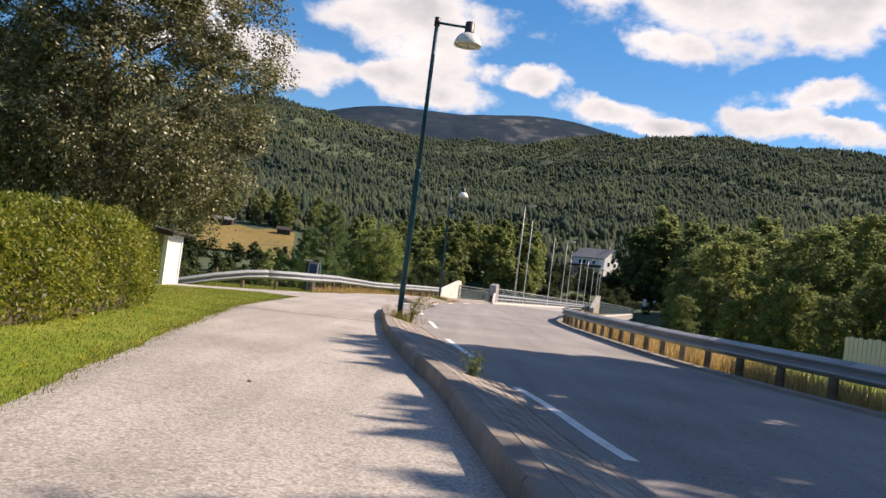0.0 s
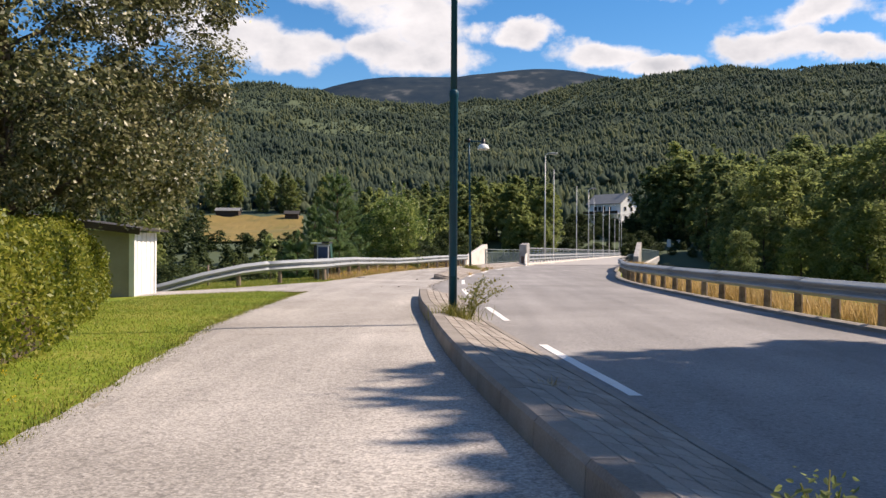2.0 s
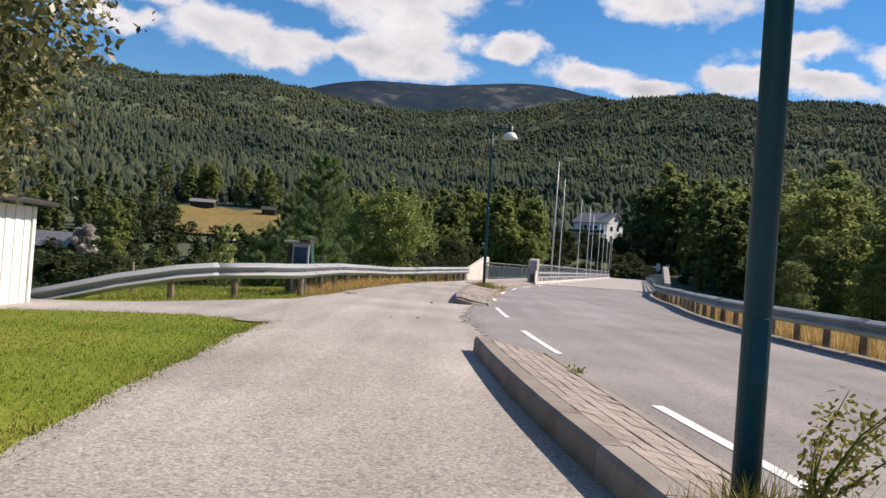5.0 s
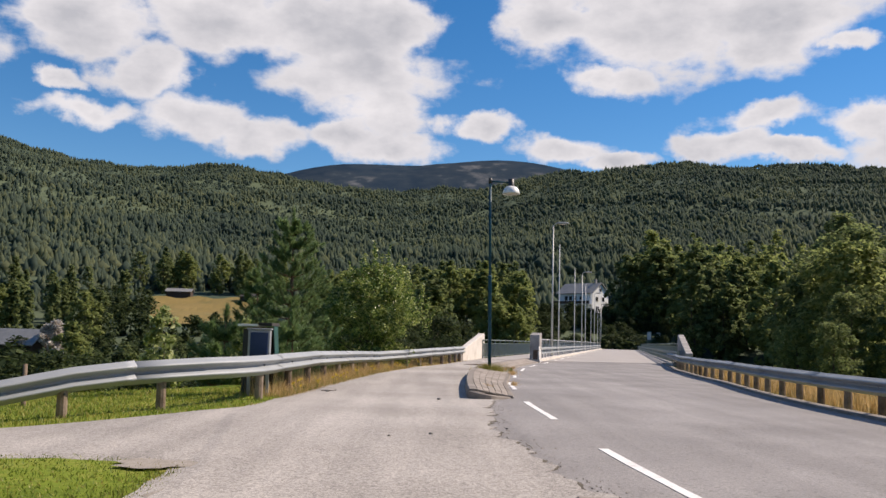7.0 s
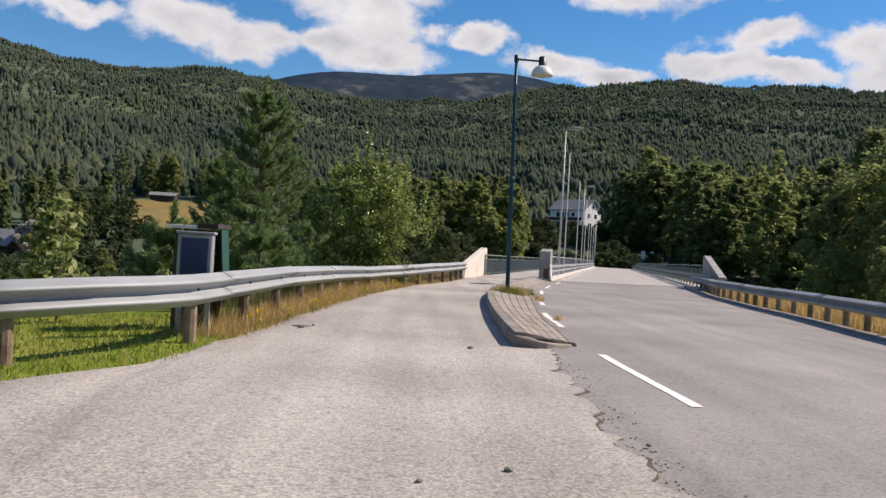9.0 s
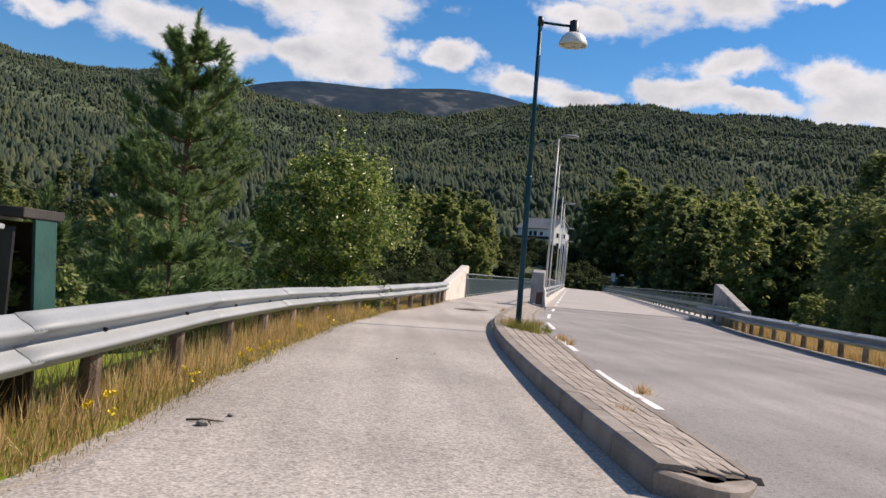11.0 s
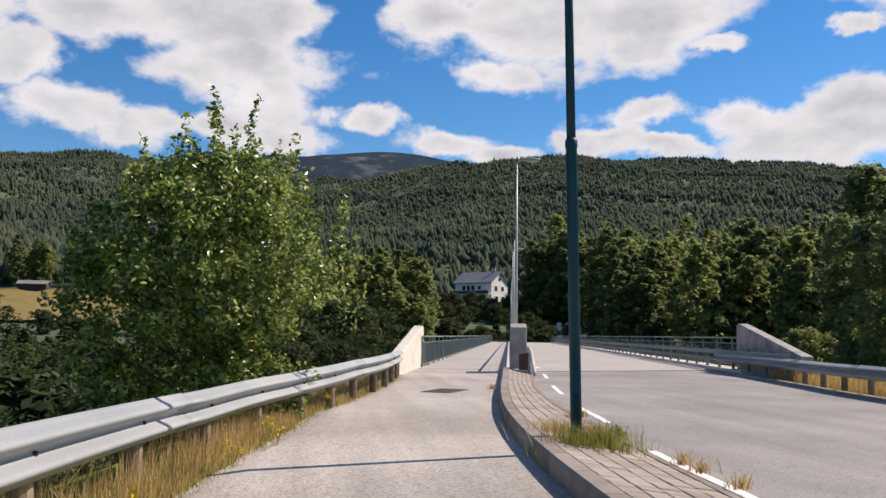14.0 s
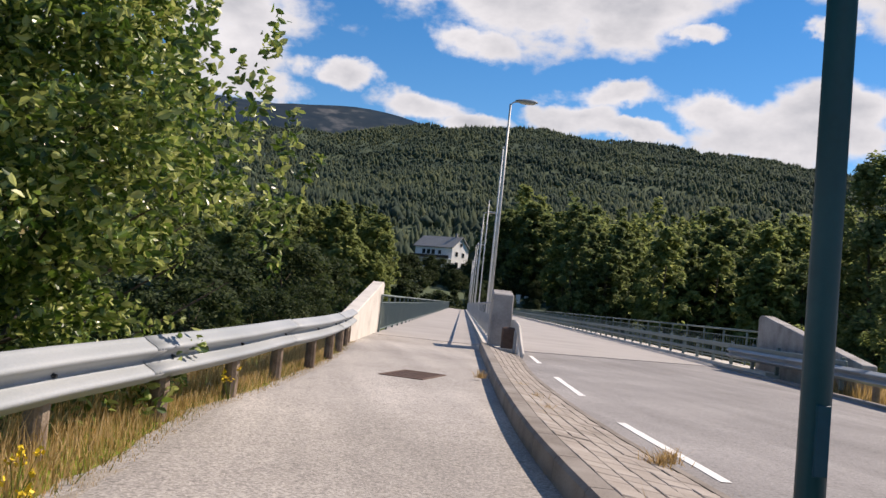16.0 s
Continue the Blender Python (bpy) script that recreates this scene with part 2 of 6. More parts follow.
M["grey_roof"] = material("grey_metal_roof", [(0.20, 0.20, 0.19), (0.28, 0.28, 0.27)], 1, 10, 0.6, bump=0.1)
M["window_dark"] = material("dark_window_glass", [(0.01, 0.012, 0.014), (0.03, 0.034, 0.04)], 1, 8, 0.08, bump=0)
M["brown_wood"] = material("brown_stained_wood", [(0.035, 0.022, 0.014), (0.08, 0.052, 0.034)], 2, 20, 0.8, bump=0.2)
M["blue_panel"] = material("dark_blue_enamel", [(0.016, 0.034, 0.09), (0.028, 0.054, 0.14)], 3, 20, 0.4, bump=0.05)
M["green_tarp"] = material("green_tarpaulin", [(0.008, 0.05, 0.042), (0.016, 0.085, 0.07)], 3, 20, 0.6, bump=0.2)
M["bark"] = material("grey_brown_bark", [(0.05, 0.036, 0.026), (0.13, 0.10, 0.075)], 4, 30, 0.95, bump=0.8)
M["pine_bark"] = material("orange_pine_bark", [(0.10, 0.055, 0.032), (0.23, 0.13, 0.075)], 5, 30, 0.95, bump=0.8)
M["iron"] = material("rusty_cast_iron", [(0.09, 0.055, 0.042), (0.19, 0.125, 0.095)], 8, 60, 0.8, metal=0.3, bump=0.3, space="World")
M["stone"] = material("grey_stone", [(0.09, 0.085, 0.075), (0.22, 0.21, 0.19)], 6, 60, 0.95, bump=0.6, vary="island", contrast=0.3)
LEAF = dict(scale=0.9, fine=25, rough=0.5, bump=0, vary="island", space="World", through_light=0.42, stops=(0.2, 0.8), contrast=0.8, spec=0.4)
WOODS = {**LEAF, "rough": 0.75, "spec": 0.2, "through_light": 0.6, "contrast": 0.5}
M["leaf_bush"] = material("bright_willow_leaves", [(0.05, 0.10, 0.016), (0.17, 0.26, 0.04), (0.46, 0.50, 0.16)], **{**LEAF, "through_light": 0.36, "rough": 0.33, "spec": 0.6, "contrast": 1.0})
M["leaf_dark"] = material("olive_grey_leaves", [(0.05, 0.062, 0.022), (0.14, 0.15, 0.058), (0.30, 0.285, 0.15)], **{**LEAF, "through_light": 0.3, "rough": 0.38, "contrast": 1.0})
M["leaf_hedge"] = material("yellow_green_hedge_leaves", [(0.08, 0.115, 0.014), (0.19, 0.225, 0.026), (0.32, 0.32, 0.05)], **LEAF)
M["leaf_wood"] = material("deep_green_leaves", [(0.10, 0.14, 0.06), (0.18, 0.225, 0.085), (0.28, 0.32, 0.13)], **WOODS)
# bank shrub leaves: the shade of the hollow is put into this dark colour
M["leaf_shaded"] = material("shade_darkened_leaves", [(0.026, 0.042, 0.016), (0.048, 0.07, 0.024), (0.085, 0.11, 0.036)], **{**WOODS, "through_light": 0.4})
M["leaf_birch"] = material("light_birch_leaves", [(0.15, 0.19, 0.065), (0.245, 0.29, 0.095), (0.37, 0.40, 0.15)], **WOODS)
M["leaf_pale"] = material("pale_sapling_leaves", [(0.14, 0.19, 0.05), (0.26, 0.31, 0.10), (0.42, 0.45, 0.2)], **LEAF)
M["needle"] = material("pine_needles", [(0.10, 0.17, 0.055), (0.18, 0.27, 0.10), (0.28, 0.37, 0.16)], **LEAF)
# hill forest colour, lightened and blued to carry distance haze
M["spruce"] = material("hazed_spruce_needles", [(0.07, 0.10, 0.08), (0.103, 0.14, 0.098), (0.18, 0.205, 0.11)], through_light=0.55, scale=0.007, fine=0.06, rough=0.8, bump=0, vary="island", space="World", stops=(0.25, 0.75), contrast=0.4, spec=0.1)
M["grass"] = material("lawn_grass", [(0.10, 0.155, 0.015), (0.20, 0.26, 0.028), (0.40, 0.35, 0.09)], **{**LEAF, "scale": 0.9, "contrast": 0.5, "fine_mix": 0.2, "stops": (0.3, 0.7)})
M["grass_olive"] = material("olive_verge_grass", [(0.10, 0.125, 0.02), (0.20, 0.205, 0.04), (0.36, 0.31, 0.09)], **{**LEAF, "scale": 0.5, "contrast": 0.6})
M["grass_dry"] = material("dry_verge_grass", [(0.30, 0.20, 0.07), (0.54, 0.37, 0.15), (0.68, 0.49, 0.25)], **{**LEAF, "scale": 0.35})
M["flower"] = material("yellow_flowers", [(0.62, 0.42, 0.01), (0.80, 0.60, 0.02)], 9, 30, 0.6, bump=0)
M["blossom"] = material("white_blossom", [(0.35, 0.30, 0.24), (0.72, 0.68, 0.62)], **LEAF)


def ground_material():
    m = material("ground_soil_and_grass", [(0.09, 0.13, 0.018), (0.17, 0.225, 0.026), (0.33, 0.30, 0.08)], 0.5, 14, 0.95, bump=0.7, space="World", fine_mix=0.5)
    t = m.node_tree
    bs = t.nodes["Principled BSDF"]
    ramp = bs.inputs["Base Color"].links[0].from_node
    geo = t.nodes.new("ShaderNodeNewGeometry")
    length = t.nodes.new("ShaderNodeVectorMath")
    length.operation = "LENGTH"
    t.links.new(geo.outputs["Position"], length.inputs[0])
    # forest floor on the hills, near the hazed spruce tone; bare heath on the high fell, blued for haze
    floor = t.nodes.new("ShaderNodeTexNoise")
    floor.inputs["Scale"].default_value, floor.inputs["Detail"].default_value = 0.012, 8
    t.links.new(geo.outputs["Position"], floor.inputs["Vector"])
    fr = t.nodes.new("ShaderNodeValToRGB")
    for i, (p, c) in enumerate(((0.35, (0.06, 0.085, 0.06)), (0.62, (0.10, 0.125, 0.07)))):
        fr.color_ramp.elements[i].position, fr.color_ramp.elements[i].color = p, (*c, 1)
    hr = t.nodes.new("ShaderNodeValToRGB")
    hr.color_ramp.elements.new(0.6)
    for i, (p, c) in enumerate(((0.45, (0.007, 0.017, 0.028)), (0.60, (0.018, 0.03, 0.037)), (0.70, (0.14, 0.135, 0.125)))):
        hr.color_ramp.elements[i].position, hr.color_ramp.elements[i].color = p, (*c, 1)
    t.links.new(floor.outputs[0], fr.inputs[0])
    t.links.new(floor.outputs[0], hr.inputs[0])
    last = ramp.outputs[0]
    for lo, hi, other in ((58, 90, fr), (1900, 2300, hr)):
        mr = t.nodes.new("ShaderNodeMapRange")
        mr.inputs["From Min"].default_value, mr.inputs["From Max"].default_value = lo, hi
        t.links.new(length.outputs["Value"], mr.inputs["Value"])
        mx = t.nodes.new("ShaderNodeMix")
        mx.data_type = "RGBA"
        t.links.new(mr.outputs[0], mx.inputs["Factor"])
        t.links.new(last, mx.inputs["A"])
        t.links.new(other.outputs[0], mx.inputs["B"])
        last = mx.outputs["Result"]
    t.links.new(last, bs.inputs["Base Color"])
    return m


# heath of the fells, with the blue haze of distance put into its colour
M["heath"] = material("hazed_heath", [(0.017, 0.032, 0.054), (0.028, 0.045, 0.066), (0.042, 0.058, 0.074), (0.18, 0.18, 0.18)], 0.0035, 0.02, 1.0, bump=0, space="World", fine_mix=0.45, stops=(0.35, 0.72), spec=0.0)
M["ground"] = ground_material()
M["ground"].node_tree.nodes["Principled BSDF"].inputs["Specular IOR Level"].default_value = 0.1
M["field"] = material("dry_hay_field", [(0.075, 0.10, 0.02), (0.19, 0.135, 0.03), (0.27, 0.185, 0.05)], 0.06, 1.5, 0.95, bump=0, space="World")

# ---- building helpers ----
def np_mesh(name, verts, faces, mat, smooth=False):
    verts, faces = np.asarray(verts, np.float32), np.asarray(faces, np.int32)
    k = faces.shape[1]
    me = bpy.data.meshes.new(name)
    me.vertices.add(len(verts))
    me.vertices.foreach_set("co", verts.ravel())
    me.loops.add(faces.size)
    me.loops.foreach_set("vertex_index", faces.ravel())
    me.polygons.add(len(faces))
    me.polygons.foreach_set("loop_start", np.arange(0, faces.size, k, dtype=np.int32))
    me.polygons.foreach_set("use_smooth", np.full(len(faces), smooth, bool))
    me.update(calc_edges=True)
    me.validate()
    me.materials.append(mat)
    return me


def bm_mesh(name, bm, mat, smooth=False):
    me = bpy.data.meshes.new(name)
    bm.normal_update()
    for f in bm.faces:
        f.smooth = smooth
    bm.to_mesh(me)
    bm.free()
    me.materials.append(mat)
    return me


def part(name, me, parent, label=""):
    ob = new(name, me)
    ob.parent = parent
    return tagged(ob, label)


def thing(name, label, category, me=None, group="", kind="", at=None):
    ob = new(name, me)
    if at is not None:
        ob.matrix_basis = at
    return tagged(ob, label, category, group, kind)


def add_box(bm, x0, x1, y0, y1, z0, z1, bevel=0.0, m=None):
    made = bmesh.ops.create_cube(bm, size=1)["verts"]
    for v in made:
        v.co = Vector(((x0 + x1) / 2 + v.co.x * (x1 - x0), (y0 + y1) / 2 + v.co.y * (y1 - y0), (z0 + z1) / 2 + v.co.z * (z1 - z0)))
    if bevel:
        edges = list({e for v in made for e in v.link_edges})
        got = bmesh.ops.bevel(bm, geom=edges, offset=bevel, segments=1, affect="EDGES")
        made = list({v for v in got["verts"]} | {v for v in made if v.is_valid})
    if m is not None:
        bmesh.ops.transform(bm, matrix=m, verts=[v for v in made if v.is_valid])


def box(name, mat, x0, x1, y0, y1, z0, z1, bevel=0.0):
    bm = bmesh.new()
    add_box(bm, x0, x1, y0, y1, z0, z1, bevel)
    return bm_mesh(name, bm, mat)


def add_tube(bm, points, radii, sides=8, caps=True):
    """A tapered tube along points."""
    rings = []
    pts = [Vector(p) for p in points]
    for i, p in enumerate(pts):
        ahead = (pts[min(i + 1, len(pts) - 1)] - pts[max(i - 1, 0)]).normalized()
        side = ahead.cross(Vector((0, 0, 1)) if abs(ahead.z) < 0.95 else Vector((1, 0, 0))).normalized()
        up = side.cross(ahead)
        r = radii[i] if hasattr(radii, "__len__") else radii
        rings.append([bm.verts.new(p + r * (math.cos(a) * side + math.sin(a) * up)) for a in (2 * math.pi * k / sides for k in range(sides))])
    for a, b in zip(rings, rings[1:]):
        for k in range(sides):
            bm.faces.new((a[k], a[(k + 1) % sides], b[(k + 1) % sides], b[k]))
    if caps:
        bm.faces.new(rings[0][::-1])
        bm.faces.new(rings[-1])


def tube(name, mat, points, radii, sides=8, smooth=True):
    bm = bmesh.new()
    add_tube(bm, points, radii, sides)
    return bm_mesh(name, bm, mat, smooth)


def sweep(name, mat, line, profile, smooth=False, closed=False):
    """A profile of (out, up) swept along a line of 3D points; out is to the right of the way."""
    pts = [Vector(p) for p in line]
    verts, faces, n = [], [], len(profile)
    for i, p in enumerate(pts):
        ahead = pts[min(i + 1, len(pts) - 1)] - pts[max(i - 1, 0)]
        side = Vector((ahead.y, -ahead.x, 0)).normalized()
        verts += [tuple(p + side * o + Vector((0, 0, u))) for o, u in profile]
    for i in range(len(pts) - 1):
        for k in range(n if closed else n - 1):
            a, b = i * n + k, i * n + (k + 1) % n
            faces.append((a, b, b + n, a + n))
    me = np_mesh(name, verts, faces, mat, smooth)
    if closed:
        bm = bmesh.new()
        bm.from_mesh(me)
        bm.verts.ensure_lookup_table()
        bm.faces.new([bm.verts[k] for k in range(n)])
        bm.faces.new([bm.verts[len(bm.verts) - n + k] for k in range(n)][::-1])
        bmesh.ops.recalc_face_normals(bm, faces=bm.faces)
        bm.to_mesh(me)
        bm.free()
    return me


def curve_x(table):
    ys, xs = [r[0] for r in table], [r[1] for r in table]
    # a smooth curve through the table
    k = np.gradient(np.array(xs), np.array(ys))

    def f(y):
        y = np.asarray(y, float)
        i = np.clip(np.searchsorted(ys, y) - 1, 0, len(ys) - 2)
        y0, y1 = np.take(ys, i), np.take(ys, i + 1)
        h = y1 - y0
        s = np.clip((y - y0) / h, -2, 3)
        inside = (s >= 0) & (s <= 1)
        a, b, p, q = np.take(xs, i), np.take(xs, i + 1), np.take(k, i) * h, np.take(k, i + 1) * h
        cubic = (2 * s**3 - 3 * s**2 + 1) * a + (s**3 - 2 * s**2 + s) * p + (-2 * s**3 + 3 * s**2) * b + (s**3 - s**2) * q
        flat = np.where(s < 0, a + s * p, b + (s - 1) * q)
        return np.where(inside, cubic, flat)

    return f


def leaf_blades(rng, centres, size, spread=0.35, long=1.7):
    """Pointed oval leaves, folded along the midrib."""
    n = len(centres)
    a = rng.normal(size=(n, 3)) * np.array([1, 1, 0.7])
    a /= np.linalg.norm(a, axis=1)[:, None]
    b = np.cross(a, rng.normal(size=(n, 3)))
    b /= np.linalg.norm(b, axis=1)[:, None]
    c = np.cross(a, b)
    s = (size * (1 + spread * rng.uniform(-1, 1, n)))[:, None]
    a, b, c = a * s * long / 2, b * s / 2, c * s * 0.16
    v = np.stack([centres - a, centres - a * 0.35 + b * 0.9 + c, centres + a * 0.35 + b * 0.75 + c, centres + a, centres + a * 0.35 - b * 0.75 + c, centres - a * 0.35 - b * 0.9 + c], 1).reshape(-1, 3)
    i = (np.arange(n) * 6)[:, None]
    return v, np.concatenate([i + np.array([0, 1, 2, 3]), i + np.array([0, 3, 4, 5])])


def leaf_quads(rng, centres, size, spread=0.35, flat=0.0, long=1.6, outward=None):
    """One small leaf at each centre, turned at random; flat pulls the leaves towards the level."""
    n = len(centres)
    normal = rng.normal(size=(n, 3))
    normal[:, 2] = np.abs(normal[:, 2]) + flat
    if outward is not None:
        normal = normal * 0.55 + outward
    normal /= np.linalg.norm(normal, axis=1)[:, None]
    a = np.cross(normal, rng.normal(size=(n, 3)))
    a /= np.linalg.norm(a, axis=1)[:, None]
    b = np.cross(normal, a)
    s = (size * (1 + spread * rng.uniform(-1, 1, n)))[:, None]
    a, b = a * s * long / 2, b * s / 2
    verts = np.stack([centres - a, centres + b * 0.9 - a * 0.1, centres + a, centres - b * 0.9 - a * 0.1], 1).reshape(-1, 3)
    return verts, np.arange(4 * n).reshape(-1, 4)


# ---- the plan: lines across the valley floor, x for each y ----
def level(y):
    """Height of the paving."""
    return 0.22 * (1 - np.exp(-np.maximum(y, -5) / 18.5))


path_left = curve_x([(-12, 0.9), (0, -0.85), (7.1, -1.96), (10.85, -2.55), (14.3, -3.08), (17.2, -3.48), (21, -4.02), (25.5, -4.32), (28.4, -4.46), (30.4, -4.56), (36.5, -5.35), (39.2, -5.05), (42.5, -4.82), (48, -4.35),
                     (51.8, -3.95), (54.5, -3.5), (57.4, -3.1), (60, -2.45), (64.5, -1.5), (69.5, -0.72), (76, 0.45)])
isle_left = curve_x([(-12, 2.9), (0, 1.5), (5, 0.93), (8.5, 0.5), (10.6, 0.25), (12.8, -0.13), (14.3, -0.37), (16.4, -0.68), (18.8, -0.97), (21.2, -1.2), (24.1, -1.5), (28.3, -1.78),
                     (39.6, -1.95), (43.2, -1.86), (46.2, -1.72), (49.6, -1.5), (52, -1.28), (54.5, -0.97), (56.5, -0.66), (59.3, -0.12), (62, 0.45), (64.3, 0.96), (68, 1.78), (72, 2.66)])
isle_right = curve_x([(-12, 4.2), (0, 2.7), (5, 1.95), (7, 1.61), (8.7, 1.32), (10.8, 1.08), (13.4, 0.75), (15.1, 0.53), (17.8, 0.14), (22.2, -0.4), (25, -0.6), (29.2, -0.85),
                      (39.4, -1.12), (40.8, -1.0), (45, -0.75), (49.4, -0.3), (52.5, 0.02), (55.8, 0.42), (57.3, 0.58), (60.4, 1.06), (64.7, 1.9), (68, 2.7), (72, 3.6)])
dash_line = curve_x([(-12, 4.8), (0, 3.05), (5, 2.25), (7.9, 1.74), (9, 1.56), (11.2, 1.25), (12.2, 1.06), (15.45, 0.65), (18.9, 0.22), (22.2, -0.06), (25.1, -0.3), (29, -0.65), (32.5, -0.82), (36, -0.86), (39.4, -0.89),
                     (43.3, -0.72), (46.8, -0.52), (49.8, -0.11), (53, 0.21), (56, 0.74), (59, 1.17), (61.7, 1.71), (64.8, 2.35), (68.3, 3.15), (71, 3.76), (80, 5.76)])
road_right = curve_x([(-12, 15), (0, 10.2), (8, 7.75), (14, 6.15), (17, 5.48), (20, 5.03), (25, 4.68), (30, 4.56), (34.4, 4.5), (40, 4.72), (44, 5.2), (50.5, 6.3), (54, 6.75), (58, 7.45), (62.5, 8.25), (65, 8.85), (72, 10.45), (80, 12.25)])
rail_left = curve_x([(38.4, -5.6), (41, -5.45), (44.6, -5.28), (47.4, -5.1), (50, -4.85), (53, -4.45), (55, -4.05), (57.1, -3.45), (58.7, -3.0), (60.6, -2.55), (62.6, -2.03), (66, -1.4), (69.8, -0.88)])

# the bridge's own axes: u along it, v to the right of the foot railing
BRIDGE_O, BRIDGE_A = Vector((0.45, 75.6, 0)), radians(12.5)
BD, BN = Vector((math.sin(BRIDGE_A), math.cos(BRIDGE_A), 0)), Vector((math.cos(BRIDGE_A), -math.sin(BRIDGE_A), 0))
DECK = 0.22


def bp(u, v, z=0.0):
    return BRIDGE_O + u * BD + v * BN + Vector((0, 0, DECK + z))


def bpose(u, v, z=0.0):
    return Matrix.Translation(bp(u, v, z)) @ Matrix.Rotation(-BRIDGE_A, 4, "Z")


def ramp01(x, a, b):
    s = np.clip((x - a) / (b - a), 0, 1)
    return s * s * (3 - 2 * s)


RIDGE = [(-180, 0.13), (-90, 0.17), (-50, 0.205), (-33, 0.205), (-26, 0.192), (-22, 0.180), (-18, 0.176), (-12, 0.180), (-9, 0.172), (-5, 0.162), (-1, 0.153), (3, 0.156), (6, 0.168), (9, 0.184), (12, 0.191), (15.8, 0.198), (20, 0.190),
         (25, 0.185), (28, 0.180), (31.5, 0.169), (35, 0.160), (40, 0.152), (60, 0.16), (90, 0.15), (180, 0.13)]
FELL = [(-180, 0.08), (-20, 0.09), (-12, 0.165), (-8, 0.190), (-5, 0.1975), (-1, 0.2005), (2.5, 0.2045), (5.5, 0.2035), (9, 0.193), (13, 0.17), (22, 0.09), (180, 0.08)]


def hill(r, az):
    e = sum(np.interp(az + o, *zip(*RIDGE)) for o in (-2, -1, 0, 1, 2)) / 5 + 0.006
    f = sum(np.interp(az + o, *zip(*FELL)) for o in (-2, -1, 0, 1, 2)) / 5 + 0.001
    z = 12 * ramp01(r, 175, 335)
    z = z + (e * 1400 - 12) * np.clip((r - 330) / 1070, 0, 1) ** 1.12
    z = np.where(r > 1400, e * 1400 * (1 - 0.10 * ramp01(r, 1400, 1900)), z)
    z = z + np.maximum(f * 2900 - e * 1260, 0) * ramp01(r, 2000, 2900)
    return z


def rough_noise(x, y):
    return np.sin(x * 0.031 + 1.3) * np.cos(y * 0.027 - 0.4) + 0.5 * np.sin(x * 0.083 + y * 0.057) + 0.3 * np.cos(x * 0.17 - y * 0.13)


def ground_z(x, y):
    x, y = np.asarray(x, float), np.asarray(y, float)
    u = (x - BRIDGE_O.x) * BD.x + (y - BRIDGE_O.y) * BD.y
    base = level(y) - 0.022
    # the garden falls gently away from the path
    base = base - 0.05 * np.clip(-x - 6.0, 0, 7) * ramp01(y, 12, 26)
    # embankments outside the barriers
    left = rail_left(np.clip(y, 38.4, 72)) - 0.7 - 4.6 * (1 - ramp01(y, 40.5, 46))
    drop_l = np.clip(left - x, 0, 9) * 0.42 * ramp01(y, 34.5, 39)
    drop_r = np.clip(x - road_right(np.clip(y, -12, 80)) - 1.4, 0, 8) * 0.13 * ramp01(y, 4, 20)
    z = base - drop_l - drop_r
    valley = ramp01(u, 5, 26) * (1 - ramp01(u, 122, 146))
    z = z * (1 - valley) - 5.0 * valley
    r, az = np.hypot(x, y), np.degrees(np.arctan2(x, y))
    far = ramp01(r, 120, 200)
    z = z + hill(r, az) + far * np.minimum(r / 300, 3) * (1 - ramp01(r, 1400, 1800)) * rough_noise(x, y) + ramp01(r, 500, 1000) * (1 - ramp01(r, 1450, 1800)) * 9 * rough_noise(x / 6, y / 6) + ramp01(r, 2000, 2500) * 11 * rough_noise(x / 13, y / 9)
    return z


def spaced(lo, hi, step, out_lo, out_hi, grow):
    line = list(np.arange(lo, hi, step))
    s, v = step, hi
    while v < out_hi:
        line.append(v)
        s *= grow
        v += s
    line.append(out_hi)
    s, v = step, lo
    while v > out_lo:
        s *= grow
        v -= s
        line.insert(0, max(v, out_lo))
    return np.array(line)


gx, gy = spaced(-14, 18, 0.5, -1700, 1700, 1.034), spaced(-6, 84, 0.6, -1500, 1700, 1.04)
XX, YY = np.meshgrid(gx, gy)
ZZ = ground_z(XX, YY)
idx = np.arange(XX.size).reshape(XX.shape)
quads = np.stack([idx[:-1, :-1], idx[:-1, 1:], idx[1:, 1:], idx[1:, :-1]], -1).reshape(-1, 4)
thing("ground", "grass and forest ground reaching up to the fells", "ground", np_mesh("ground", np.stack([XX, YY, ZZ], -1).reshape(-1, 3), quads, M["ground"], True), kind="structure")

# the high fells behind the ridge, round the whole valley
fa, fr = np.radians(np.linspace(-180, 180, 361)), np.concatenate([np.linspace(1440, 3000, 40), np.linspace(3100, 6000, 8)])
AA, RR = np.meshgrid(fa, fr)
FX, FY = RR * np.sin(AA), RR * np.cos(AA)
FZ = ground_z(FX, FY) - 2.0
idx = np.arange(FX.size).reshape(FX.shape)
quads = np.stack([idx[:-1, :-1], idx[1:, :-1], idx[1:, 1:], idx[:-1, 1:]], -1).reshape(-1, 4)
thing("fell_ground", "treeless heath of the high fells, coloured with blue haze", "fell", np_mesh("fell_ground", np.stack([FX, FY, FZ], -1).reshape(-1, 3), quads, M["heath"], True), kind="structure")


